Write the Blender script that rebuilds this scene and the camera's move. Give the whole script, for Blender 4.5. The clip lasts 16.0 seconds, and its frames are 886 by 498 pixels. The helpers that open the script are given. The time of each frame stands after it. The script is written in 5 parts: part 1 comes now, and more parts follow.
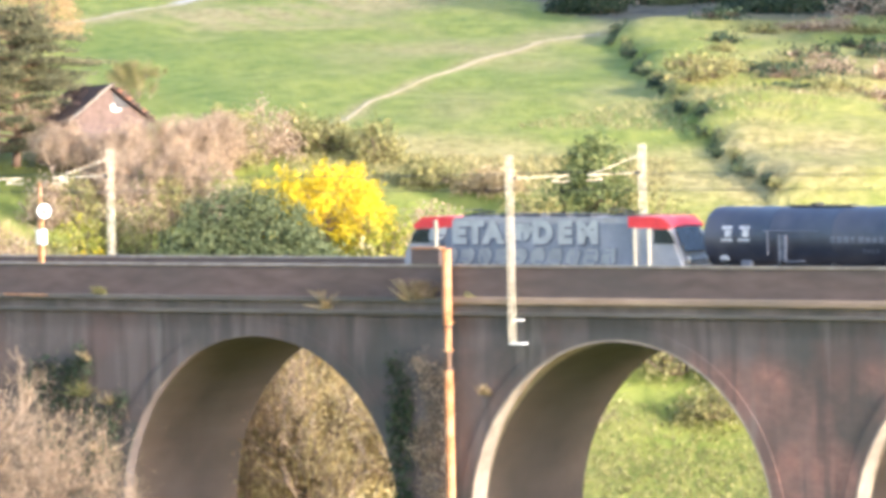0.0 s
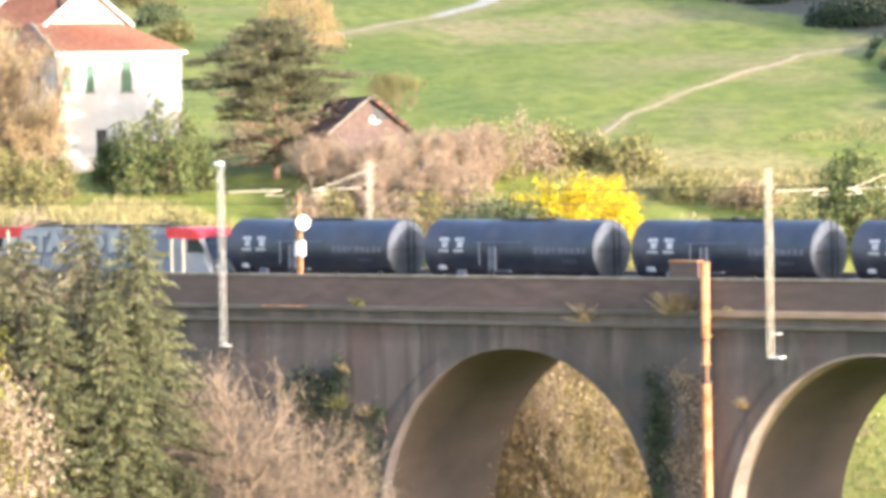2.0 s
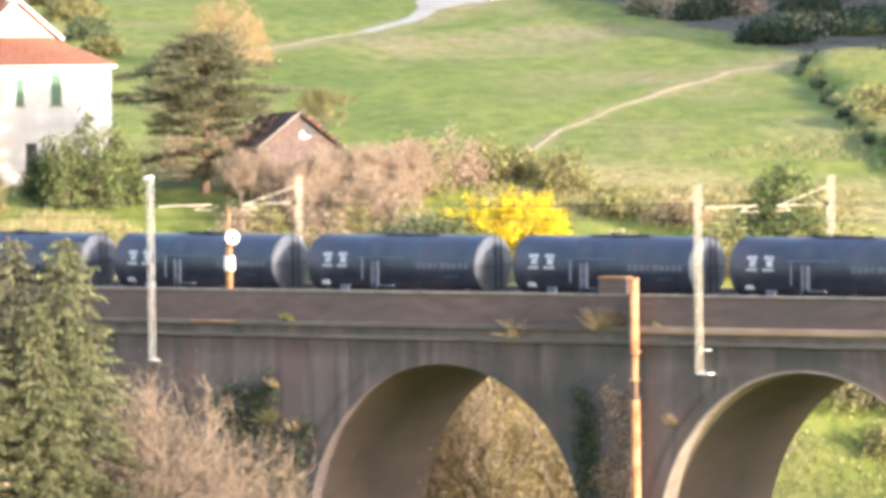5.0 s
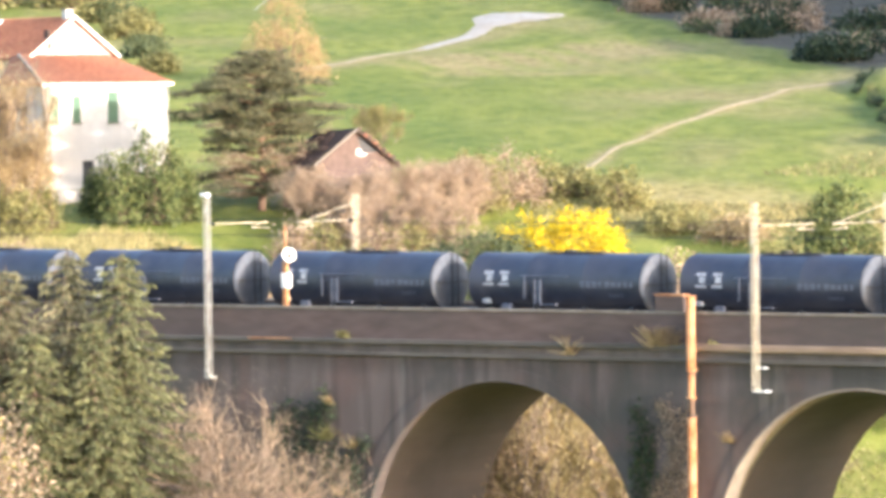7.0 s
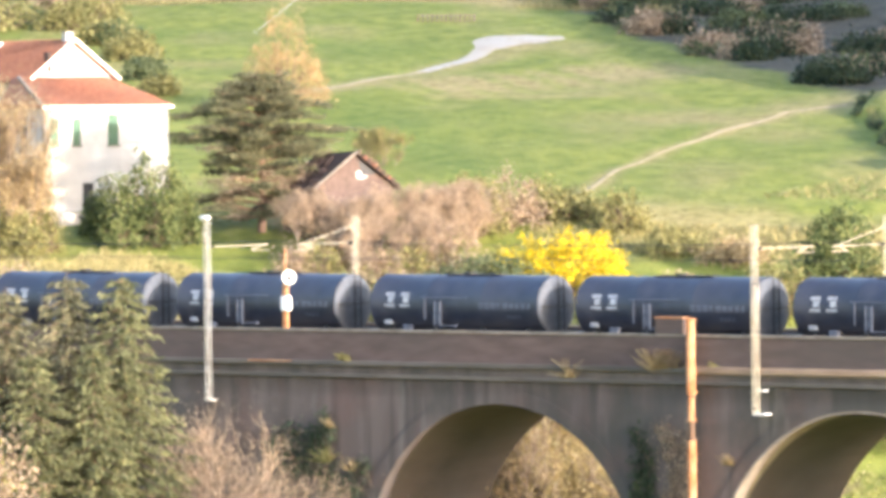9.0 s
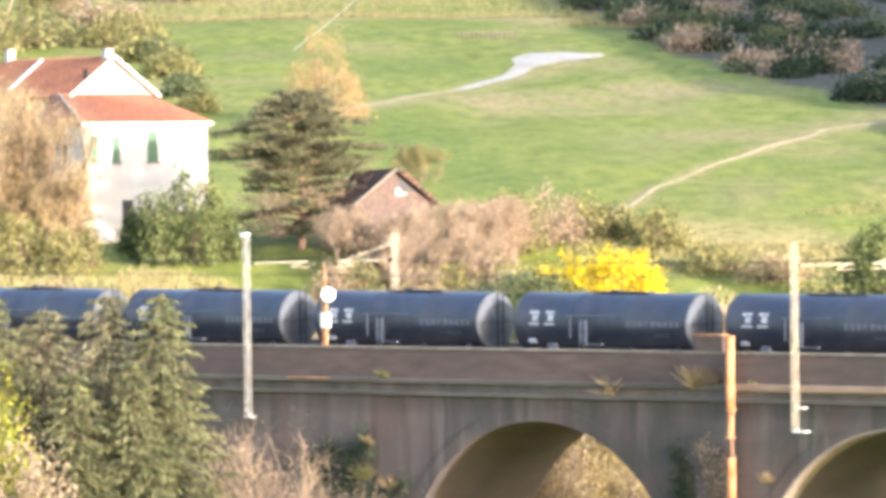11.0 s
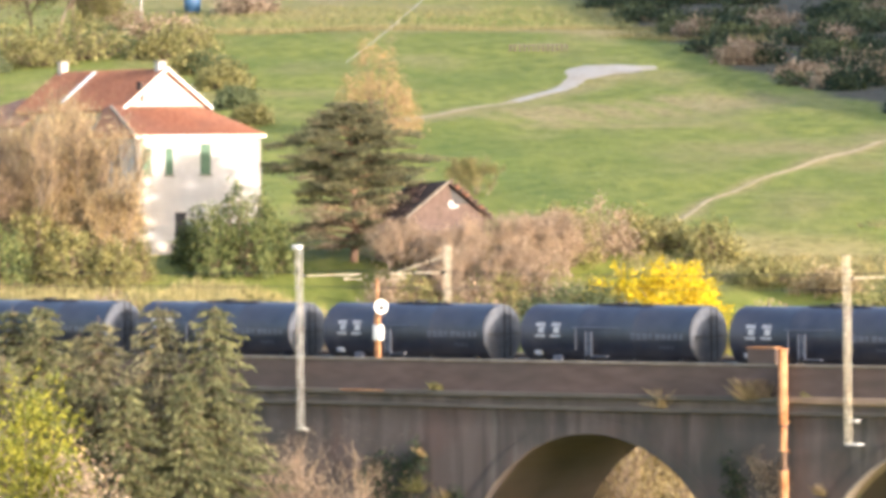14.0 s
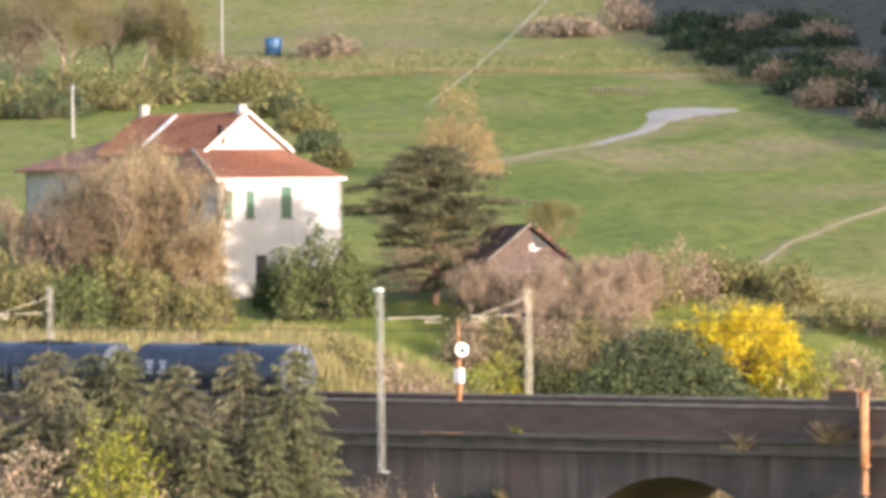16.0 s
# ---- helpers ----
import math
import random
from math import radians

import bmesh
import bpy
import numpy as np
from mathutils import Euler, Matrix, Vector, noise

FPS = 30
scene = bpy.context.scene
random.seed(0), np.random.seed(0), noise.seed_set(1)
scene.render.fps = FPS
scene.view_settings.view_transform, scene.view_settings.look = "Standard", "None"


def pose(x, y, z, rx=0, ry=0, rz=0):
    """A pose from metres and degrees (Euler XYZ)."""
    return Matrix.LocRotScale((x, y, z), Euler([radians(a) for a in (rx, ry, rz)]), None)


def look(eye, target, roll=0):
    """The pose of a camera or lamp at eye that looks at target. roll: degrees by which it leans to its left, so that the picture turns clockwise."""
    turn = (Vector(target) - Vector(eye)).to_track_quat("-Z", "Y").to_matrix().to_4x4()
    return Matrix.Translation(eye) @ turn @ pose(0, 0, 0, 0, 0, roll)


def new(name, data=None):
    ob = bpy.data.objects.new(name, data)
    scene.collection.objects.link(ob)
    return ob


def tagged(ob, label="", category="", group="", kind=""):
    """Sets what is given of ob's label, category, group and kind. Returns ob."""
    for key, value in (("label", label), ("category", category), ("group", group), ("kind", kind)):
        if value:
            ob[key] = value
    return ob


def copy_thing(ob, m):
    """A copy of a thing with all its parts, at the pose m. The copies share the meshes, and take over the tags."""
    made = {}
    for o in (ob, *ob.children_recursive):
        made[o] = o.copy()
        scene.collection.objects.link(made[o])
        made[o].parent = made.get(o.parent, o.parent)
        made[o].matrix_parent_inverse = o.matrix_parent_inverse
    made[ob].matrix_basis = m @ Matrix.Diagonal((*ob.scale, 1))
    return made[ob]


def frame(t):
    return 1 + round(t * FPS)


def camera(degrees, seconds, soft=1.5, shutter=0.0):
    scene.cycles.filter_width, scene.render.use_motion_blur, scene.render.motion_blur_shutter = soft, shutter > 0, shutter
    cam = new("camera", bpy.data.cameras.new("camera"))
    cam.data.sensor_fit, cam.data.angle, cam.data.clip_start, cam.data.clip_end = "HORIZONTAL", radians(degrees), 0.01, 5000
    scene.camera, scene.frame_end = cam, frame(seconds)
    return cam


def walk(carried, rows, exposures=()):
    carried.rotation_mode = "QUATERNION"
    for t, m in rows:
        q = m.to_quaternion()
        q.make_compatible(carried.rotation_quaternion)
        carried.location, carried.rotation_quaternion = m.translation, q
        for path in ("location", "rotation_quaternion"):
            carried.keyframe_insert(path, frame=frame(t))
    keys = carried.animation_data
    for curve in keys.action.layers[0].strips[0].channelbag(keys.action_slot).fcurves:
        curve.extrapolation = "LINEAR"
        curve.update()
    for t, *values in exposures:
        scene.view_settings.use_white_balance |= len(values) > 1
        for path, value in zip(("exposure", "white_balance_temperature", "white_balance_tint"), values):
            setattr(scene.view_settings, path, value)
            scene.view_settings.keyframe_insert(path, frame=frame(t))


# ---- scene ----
# ---- camera: one station on the facing slope, turned by hand ----
EYE = (0.0, 0.0, 33.0)
cam = camera(8.5, 16.0, soft=4.2)
# seconds, degrees to the right, degrees up, roll
TURNS = [
    (0.0, 2.338, -1.800, -1.15),
    (0.5, 1.280, -1.711, -0.95),
    (1.0, -0.411, -1.792, -1.18),
    (1.5, -0.295, -1.660, -1.07),
    (2.0, -0.143, -1.631, -0.99),
    (2.5, 0.050, -1.369, -0.94),
    (3.0, 0.094, -1.398, -0.94),
    (3.5, 0.508, -1.610, -0.91),
    (3.7, 0.588, -1.693, -0.88),
    (5.8, 0.500, -1.399, -0.72),
    (6.0, 0.457, -1.401, -0.79),
    (6.5, 0.299, -1.441, -0.69),
    (7.0, -0.003, -1.319, -0.73),
    (7.5, 0.012, -1.313, -0.73),
    (8.0, 0.056, -1.282, -0.82),
    (8.5, 0.051, -1.324, -0.72),
    (9.0, 0.000, -1.102, -0.70),
    (9.5, -0.256, -1.049, -0.81),
    (10.0, -0.413, -0.928, -0.81),
    (10.2, -0.387, -0.929, -0.75),
    (12.3, -0.347, -0.968, -0.64),
    (12.5, -0.236, -1.003, -0.68),
    (13.0, -0.234, -0.976, -0.65),
    (13.5, -0.547, -0.855, -0.64),
    (14.0, -0.882, -0.807, -0.67),
    (14.5, -0.973, -0.520, -0.73),
    (15.0, -1.250, -0.430, -0.75),
    (15.5, -1.613, -0.324, -0.65),
    (16.0, -1.654, -0.386, -0.69),
]


def aim(right, up, roll):
    a, e = radians(right), radians(up)
    way = Vector((math.sin(a) * math.cos(e), math.cos(a) * math.cos(e), math.sin(e)))
    return look(EYE, Vector(EYE) + way * 300, roll)


walk(cam, [(t, aim(r, u, k)) for t, r, u, k in TURNS], exposures=[(0, 2.42, 5800, 17), (2.5, 2.3, 6050, 18), (8.5, 2.26, 6100, 18), (10, 2.39, 6100, 17), (12.5, 2.37, 6150, 17), (13.0, 2.14, 6200, 17), (13.5, 2.34, 6200, 17), (14.0, 1.94, 6400, 19), (14.8, 1.76, 6400, 20), (16, 1.5, 6150, 20)])

# ---- daylight ----
TRACK_TURN = 40.0  # degrees that the railway runs askew to the view
SUN_UP = 12.5
sun_bearing = radians(90 + TRACK_TURN + 4)
world = bpy.data.worlds.new("sky")
scene.world = world
world.use_nodes = True
wn = world.node_tree
sky = wn.nodes.new("ShaderNodeTexSky")
sky.sky_type, sky.sun_disc = "NISHITA", False
sky.sun_elevation, sky.sun_rotation = radians(SUN_UP), sun_bearing
sky.air_density, sky.dust_density = 1.0, 2.0
wn.links.new(sky.outputs[0], wn.nodes["Background"].inputs[0])
wn.nodes["Background"].inputs[1].default_value = 0.15
sun = new("sun", bpy.data.lights.new("sun", "SUN"))
sun.data.energy, sun.data.angle, sun.data.color = 2.25, radians(0.5), (1.0, 0.91, 0.76)
toward = Vector((math.sin(sun_bearing) * math.cos(radians(SUN_UP)), math.cos(sun_bearing) * math.cos(radians(SUN_UP)), math.sin(radians(SUN_UP))))
sun.matrix_world = look(toward * 500, (0, 0, 0))

# ---- materials ----


def material(name, dark, light, scale=4.0, rough=0.8, bump=0.3, metal=0.0, detail=6.0, stretch=(1, 1, 1), dirt=None, dirt_scale=0.4, dirt_amount=0.5, island=0.0, thin=0.0, spec=0.5):
    """Two tones mixed by fine noise, a second, larger pattern of dirt, and a bump."""
    mat = bpy.data.materials.new(name)
    mat.use_nodes = True
    nt = mat.node_tree
    nodes, links = nt.nodes, nt.links
    bsdf = nodes["Principled BSDF"]
    bsdf.inputs["Roughness"].default_value = rough
    bsdf.inputs["Metallic"].default_value = metal
    bsdf.inputs["Specular IOR Level"].default_value = spec
    coord = nodes.new("ShaderNodeTexCoord")
    mapping = nodes.new("ShaderNodeMapping")
    mapping.inputs["Scale"].default_value = stretch
    links.new(coord.outputs["Object"], mapping.inputs[0])
    fine = nodes.new("ShaderNodeTexNoise")
    fine.inputs["Scale"].default_value, fine.inputs["Detail"].default_value = scale, detail
    links.new(mapping.outputs[0], fine.inputs["Vector"])
    ramp = nodes.new("ShaderNodeValToRGB")
    ramp.color_ramp.elements[0].position, ramp.color_ramp.elements[1].position = 0.3, 0.7
    ramp.color_ramp.elements[0].color, ramp.color_ramp.elements[1].color = (*dark, 1), (*light, 1)
    links.new(fine.outputs[0], ramp.inputs[0])
    colour = ramp.outputs[0]
    if island:
        geo = nodes.new("ShaderNodeNewGeometry")
        mix = nodes.new("ShaderNodeMath")
        mix.operation = "MULTIPLY_ADD"
        mix.inputs[1].default_value, mix.inputs[2].default_value = island, 0.5 - island * 0.5
        links.new(geo.outputs["Random Per Island"], mix.inputs[0])
        add = nodes.new("ShaderNodeMath")
        add.operation = "ADD"
        links.new(fine.outputs[0], add.inputs[0])
        links.new(mix.outputs[0], add.inputs[1])
        less = nodes.new("ShaderNodeMath")
        less.operation = "SUBTRACT"
        less.inputs[1].default_value = 0.5
        links.new(add.outputs[0], less.inputs[0])
        links.new(less.outputs[0], ramp.inputs[0])
    if dirt:
        big = nodes.new("ShaderNodeTexNoise")
        big.inputs["Scale"].default_value, big.inputs["Detail"].default_value = dirt_scale, 5.0
        links.new(mapping.outputs[0], big.inputs["Vector"])
        cut = nodes.new("ShaderNodeMapRange")
        cut.inputs[1].default_value, cut.inputs[2].default_value = 0.42, 0.68
        cut.inputs[4].default_value = dirt_amount
        links.new(big.outputs[0], cut.inputs[0])
        blend = nodes.new("ShaderNodeMixRGB")
        blend.inputs[2].default_value = (*dirt, 1)
        links.new(cut.outputs[0], blend.inputs[0])
        links.new(colour, blend.inputs[1])
        colour = blend.outputs[0]
    links.new(colour, bsdf.inputs["Base Color"])
    if bump:
        bm_node = nodes.new("ShaderNodeBump")
        bm_node.inputs["Strength"].default_value, bm_node.inputs["Distance"].default_value = bump, 0.05
        links.new(fine.outputs[0], bm_node.inputs["Height"])
        links.new(bm_node.outputs[0], bsdf.inputs["Normal"])
    if thin:
        glow = nodes.new("ShaderNodeBsdfTranslucent")
        links.new(colour, glow.inputs[0])
        both = nodes.new("ShaderNodeMixShader")
        both.inputs[0].default_value = thin
        links.new(bsdf.outputs[0], both.inputs[1])
        links.new(glow.outputs[0], both.inputs[2])
        links.new(both.outputs[0], nodes["Material Output"].inputs[0])
    return mat


STAINED = material("stained_masonry", (0.10, 0.082, 0.074), (0.175, 0.14, 0.125), 0.9, 0.92, 0.4, stretch=(1.0, 1.0, 0.3), dirt=(0.06, 0.06, 0.052), dirt_scale=0.35, dirt_amount=0.8)
PARAPET = material("parapet_brick", (0.085, 0.06, 0.053), (0.135, 0.096, 0.085), 1.1, 0.92, 0.12, stretch=(0.5, 1, 2), dirt=(0.075, 0.064, 0.058), dirt_scale=0.16, dirt_amount=0.8)
STONE = material("string_course_stone", (0.17, 0.145, 0.12), (0.30, 0.265, 0.22), 1.5, 0.85, 0.4, dirt=(0.16, 0.14, 0.11), dirt_scale=0.6)
# the vault's shade is put into a darker tone than the brick's
BARREL = material("shade_dark_barrel", (0.072, 0.058, 0.054), (0.115, 0.09, 0.083), 0.7, 0.92, 0.3, stretch=(1, 0.5, 0.6), dirt=(0.085, 0.074, 0.068), dirt_scale=0.22, dirt_amount=0.55)
# paler than the vault, so the colour carries the sunlit strip
SUNLIT_EDGE = material("sunlit_edge_tone", (0.20, 0.165, 0.13), (0.32, 0.27, 0.215), 1.4, 0.85, 0.3, dirt=(0.14, 0.105, 0.085), dirt_scale=0.3)
MOULDING = material("ochre_moulding_stone", (0.22, 0.15, 0.10), (0.36, 0.26, 0.18), 0.9, 0.85, 0.3, stretch=(0.4, 1, 2), dirt=(0.14, 0.115, 0.09), dirt_scale=0.3, dirt_amount=0.7)
MOSSY = material("mossy_cornice_stone", (0.09, 0.08, 0.07), (0.165, 0.15, 0.13), 1.2, 0.92, 0.3, stretch=(0.4, 1, 2), dirt=(0.07, 0.066, 0.055), dirt_scale=0.3, dirt_amount=0.9)
BALLAST = material("ballast", (0.12, 0.10, 0.085), (0.28, 0.25, 0.22), 14, 0.95, 0.8)
STEEL = material("rail_steel", (0.10, 0.06, 0.04), (0.20, 0.13, 0.09), 8, 0.5, 0.1, metal=0.7)
CONCRETE = material("sleeper_concrete", (0.30, 0.29, 0.27), (0.42, 0.40, 0.37), 6, 0.9, 0.3)
GALV = material("galvanised_steel", (0.48, 0.47, 0.43), (0.66, 0.64, 0.59), 5, 0.5, 0.1, metal=0.35, dirt=(0.30, 0.22, 0.14), dirt_scale=1.5)
CREAM = material("cream_painted_steel", (0.52, 0.47, 0.35), (0.72, 0.66, 0.52), 5, 0.6, 0.1, dirt=(0.40, 0.28, 0.16), dirt_scale=1.2)
RUST = material("rusty_iron", (0.24, 0.09, 0.035), (0.50, 0.22, 0.08), 4, 0.8, 0.3, dirt=(0.70, 0.48, 0.28), dirt_scale=0.9)
WHITE = material("white_enamel", (0.74, 0.74, 0.72), (0.86, 0.86, 0.84), 5, 0.4, 0.05)
BLACK = material("dark_iron", (0.015, 0.015, 0.017), (0.04, 0.04, 0.045), 6, 0.6, 0.2)
NAVY = material("navy_tank_paint", (0.017, 0.022, 0.040), (0.032, 0.039, 0.063), 1.2, 0.42, 0.06, dirt=(0.055, 0.058, 0.07), dirt_scale=0.7, dirt_amount=0.5)
TANK_END = material("grey_blue_tank_end", (0.085, 0.096, 0.116), (0.13, 0.142, 0.164), 1.5, 0.75, 0.05, spec=0.1, dirt=(0.05, 0.056, 0.07), dirt_scale=1.0, dirt_amount=0.6)
MARK = material("white_marking", (0.24, 0.26, 0.30), (0.42, 0.44, 0.47), 3, 0.6, 0.02)
FAINT = material("faded_marking", (0.06, 0.072, 0.105), (0.12, 0.135, 0.175), 3, 0.6, 0.02)
LOCO_GREY = material("silver_grey_paint", (0.19, 0.205, 0.235), (0.275, 0.29, 0.315), 1.5, 0.45, 0.05, dirt=(0.20, 0.20, 0.20), dirt_scale=0.8)
LOCO_RED = material("red_paint", (0.50, 0.02, 0.03), (0.66, 0.045, 0.05), 1.5, 0.4, 0.05)
SPRAY = material("slate_blue_spray_paint", (0.10, 0.125, 0.17), (0.20, 0.225, 0.27), 0.8, 0.6, 0.03)
SPRAY_LIGHT = material("pale_spray_paint", (0.22, 0.25, 0.27), (0.36, 0.39, 0.40), 1.0, 0.6, 0.03)
GLASS_DARK = material("dark_window_glass", (0.01, 0.015, 0.02), (0.03, 0.04, 0.05), 2, 0.08, 0.0)
PLASTER = material("white_lime_plaster", (0.46, 0.455, 0.44), (0.55, 0.545, 0.53), 1.2, 0.9, 0.15, dirt=(0.43, 0.40, 0.36), dirt_scale=0.3, dirt_amount=0.5)
PLASTER_OLD = material("weathered_plaster", (0.42, 0.38, 0.33), (0.58, 0.53, 0.46), 0.9, 0.9, 0.2, dirt=(0.33, 0.28, 0.22), dirt_scale=0.4)
ROOF = material("terracotta_tiles", (0.27, 0.108, 0.062), (0.42, 0.19, 0.112), 3.5, 0.85, 0.4, dirt=(0.24, 0.12, 0.08), dirt_scale=0.5, dirt_amount=0.6)
ROOF_OLD = material("old_dark_roof", (0.045, 0.03, 0.026), (0.11, 0.07, 0.055), 3, 0.9, 0.5)
SHUTTER = material("green_shutter_paint", (0.05, 0.115, 0.07), (0.08, 0.165, 0.10), 4, 0.6, 0.1)
SHED_WALL = material("brown_rubble_wall", (0.075, 0.052, 0.044), (0.14, 0.098, 0.082), 1.8, 0.92, 0.6, dirt=(0.12, 0.08, 0.07), dirt_scale=0.7)
BARK = material("bark", (0.11, 0.075, 0.05), (0.24, 0.17, 0.12), 5, 0.9, 0.5, stretch=(3, 3, 0.6))
PINE_BARK = material("reddish_pine_bark", (0.14, 0.08, 0.05), (0.26, 0.16, 0.10), 5, 0.9, 0.5, stretch=(3, 3, 0.6))
PALE_TWIG = material("pale_bare_twigs", (0.15, 0.11, 0.078), (0.31, 0.235, 0.165), 3, 0.9, 0.2, island=0.6)
BROWN_TWIG = material("brown_bare_twigs", (0.28, 0.20, 0.15), (0.48, 0.37, 0.29), 3, 0.9, 0.2, island=0.6)


def leaf(name, dark, light, thin=0.25, vary=1.0):
    return material(name, dark, light, 0.7, 0.7, 0.0, island=vary, thin=thin, detail=3.0, spec=0.25)


SPRUCE = leaf("spruce_needles", (0.08, 0.088, 0.042), (0.185, 0.19, 0.085), 0.12, 0.6)
PINE = leaf("pine_needles", (0.068, 0.074, 0.044), (0.18, 0.172, 0.092), 0.12)
YEW = leaf("dark_evergreen_leaves", (0.055, 0.08, 0.03), (0.20, 0.225, 0.08), 0.18)
DOME = leaf("olive_evergreen_leaves", (0.062, 0.083, 0.038), (0.135, 0.16, 0.075), 0.12, 0.7)
GREY_SPRUCE = leaf("dull_spruce_needles", (0.095, 0.095, 0.052), (0.20, 0.19, 0.105), 0.12, 0.6)
YELLOW = leaf("yellow_blossom", (0.52, 0.37, 0.012), (0.74, 0.59, 0.02), 0.3)
LIME = leaf("yellow_green_leaves", (0.17, 0.19, 0.03), (0.38, 0.36, 0.055), 0.3)
TAN = leaf("dry_tan_foliage", (0.32, 0.235, 0.12), (0.56, 0.44, 0.25), 0.3)
OCHRE = leaf("larch_buds", (0.34, 0.225, 0.105), (0.52, 0.38, 0.20), 0.3)
OLIVE = leaf("olive_scrub_leaves", (0.14, 0.14, 0.05), (0.33, 0.30, 0.12), 0.25)
RUSSET = leaf("brown_scrub_leaves", (0.24, 0.175, 0.115), (0.45, 0.35, 0.25), 0.25)
REED = leaf("dry_reed_leaves", (0.20, 0.18, 0.075), (0.43, 0.37, 0.17), 0.3)
BUDDING = leaf("olive_gold_buds", (0.46, 0.385, 0.18), (0.72, 0.61, 0.33), 0.45)
IVY = leaf("dark_ivy_leaves", (0.018, 0.035, 0.02), (0.055, 0.08, 0.04), 0.1)


def masonry():
    """Red brick, stained grey towards the abutment and greyer from about the arch crowns up."""
    mat = material("viaduct_masonry", (0.19, 0.098, 0.08), (0.28, 0.15, 0.118), 1.6, 0.9, 0.4, stretch=(1, 1, 1.6), dirt=(0.13, 0.095, 0.082), dirt_scale=0.25, dirt_amount=0.75)
    nodes, links = mat.node_tree.nodes, mat.node_tree.links
    bsdf = nodes["Principled BSDF"]
    clean = bsdf.inputs["Base Color"].links[0].from_socket
    coord = nodes.new("ShaderNodeTexCoord")
    xyz = nodes.new("ShaderNodeSeparateXYZ")
    links.new(coord.outputs["Object"], xyz.inputs[0])
    along = nodes.new("ShaderNodeMapRange")
    along.inputs[1].default_value, along.inputs[2].default_value = 34.0, 14.0
    links.new(xyz.outputs[0], along.inputs[0])
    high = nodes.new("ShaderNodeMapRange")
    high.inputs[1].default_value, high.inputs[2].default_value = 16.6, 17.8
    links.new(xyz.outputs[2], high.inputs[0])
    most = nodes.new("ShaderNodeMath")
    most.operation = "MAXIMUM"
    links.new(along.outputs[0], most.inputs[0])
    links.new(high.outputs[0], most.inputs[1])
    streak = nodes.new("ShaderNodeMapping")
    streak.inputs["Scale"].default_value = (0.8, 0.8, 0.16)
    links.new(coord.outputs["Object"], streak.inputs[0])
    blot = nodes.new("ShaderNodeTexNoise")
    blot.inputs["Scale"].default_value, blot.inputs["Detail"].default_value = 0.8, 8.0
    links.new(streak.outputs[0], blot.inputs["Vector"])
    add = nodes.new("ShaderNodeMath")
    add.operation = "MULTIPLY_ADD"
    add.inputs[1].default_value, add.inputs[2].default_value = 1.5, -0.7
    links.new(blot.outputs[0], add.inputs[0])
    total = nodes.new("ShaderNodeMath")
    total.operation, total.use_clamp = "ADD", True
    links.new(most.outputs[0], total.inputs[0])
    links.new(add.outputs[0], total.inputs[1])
    grey_tone = nodes.new("ShaderNodeValToRGB")
    grey_tone.color_ramp.elements[0].position, grey_tone.color_ramp.elements[1].position = 0.3, 0.7
    grey_tone.color_ramp.elements[0].color, grey_tone.color_ramp.elements[1].color = (0.075, 0.062, 0.058, 1), (0.155, 0.122, 0.112, 1)
    links.new(blot.outputs[0], grey_tone.inputs[0])
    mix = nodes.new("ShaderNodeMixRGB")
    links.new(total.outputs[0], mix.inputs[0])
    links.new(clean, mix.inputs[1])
    links.new(grey_tone.outputs[0], mix.inputs[2])
    # broad damp patches, and narrow run-off streaks below the string course
    colour = mix.outputs[0]
    for scale, stretch, lo, hi, tone, most_of in ((0.16, (1, 1, 0.8), 0.44, 0.58, (0.05, 0.052, 0.047), 0.75), (0.9, (1, 1, 0.07), 0.52, 0.66, (0.055, 0.05, 0.047), 0.75), (0.7, (1, 1, 0.12), 0.60, 0.74, (0.22, 0.20, 0.18), 0.55), (0.2, (1, 1, 1.1), 0.52, 0.68, (0.17, 0.088, 0.072), 0.32)):
        place = nodes.new("ShaderNodeMapping")
        place.inputs["Scale"].default_value = stretch
        place.inputs["Location"].default_value = (3.7 * scale, 1.3, 5.1 * most_of)
        links.new(coord.outputs["Object"], place.inputs[0])
        spots = nodes.new("ShaderNodeTexNoise")
        spots.inputs["Scale"].default_value, spots.inputs["Detail"].default_value = scale, 7.0
        links.new(place.outputs[0], spots.inputs["Vector"])
        share = nodes.new("ShaderNodeMapRange")
        share.inputs[1].default_value, share.inputs[2].default_value, share.inputs[4].default_value = lo, hi, most_of
        links.new(spots.outputs[0], share.inputs[0])
        laid = nodes.new("ShaderNodeMixRGB")
        laid.inputs[2].default_value = (*tone, 1)
        links.new(share.outputs[0], laid.inputs[0])
        links.new(colour, laid.inputs[1])
        colour = laid.outputs[0]
    links.new(colour, bsdf.inputs["Base Color"])
    return mat


MASONRY = masonry()

# ---- mesh helpers ----
TRACK = Matrix.Translation((0, 330, 0)) @ pose(0, 0, 0, 0, 0, -TRACK_TURN)  # x along the line, y away, z up


def finish(bm, smooth=False):
    bmesh.ops.recalc_face_normals(bm, faces=bm.faces)
    if smooth:
        for f in bm.faces:
            f.smooth = True
    return bm


def part(name, bm, mat, parent=None, label="", m=None):
    me = bpy.data.meshes.new(name)
    bm.to_mesh(me)
    bm.free()
    me.materials.append(mat)
    ob = new(name, me)
    if m is not None:
        ob.matrix_basis = m
    if parent is not None:
        ob.parent = parent
    if label:
        tagged(ob, label)
    return ob


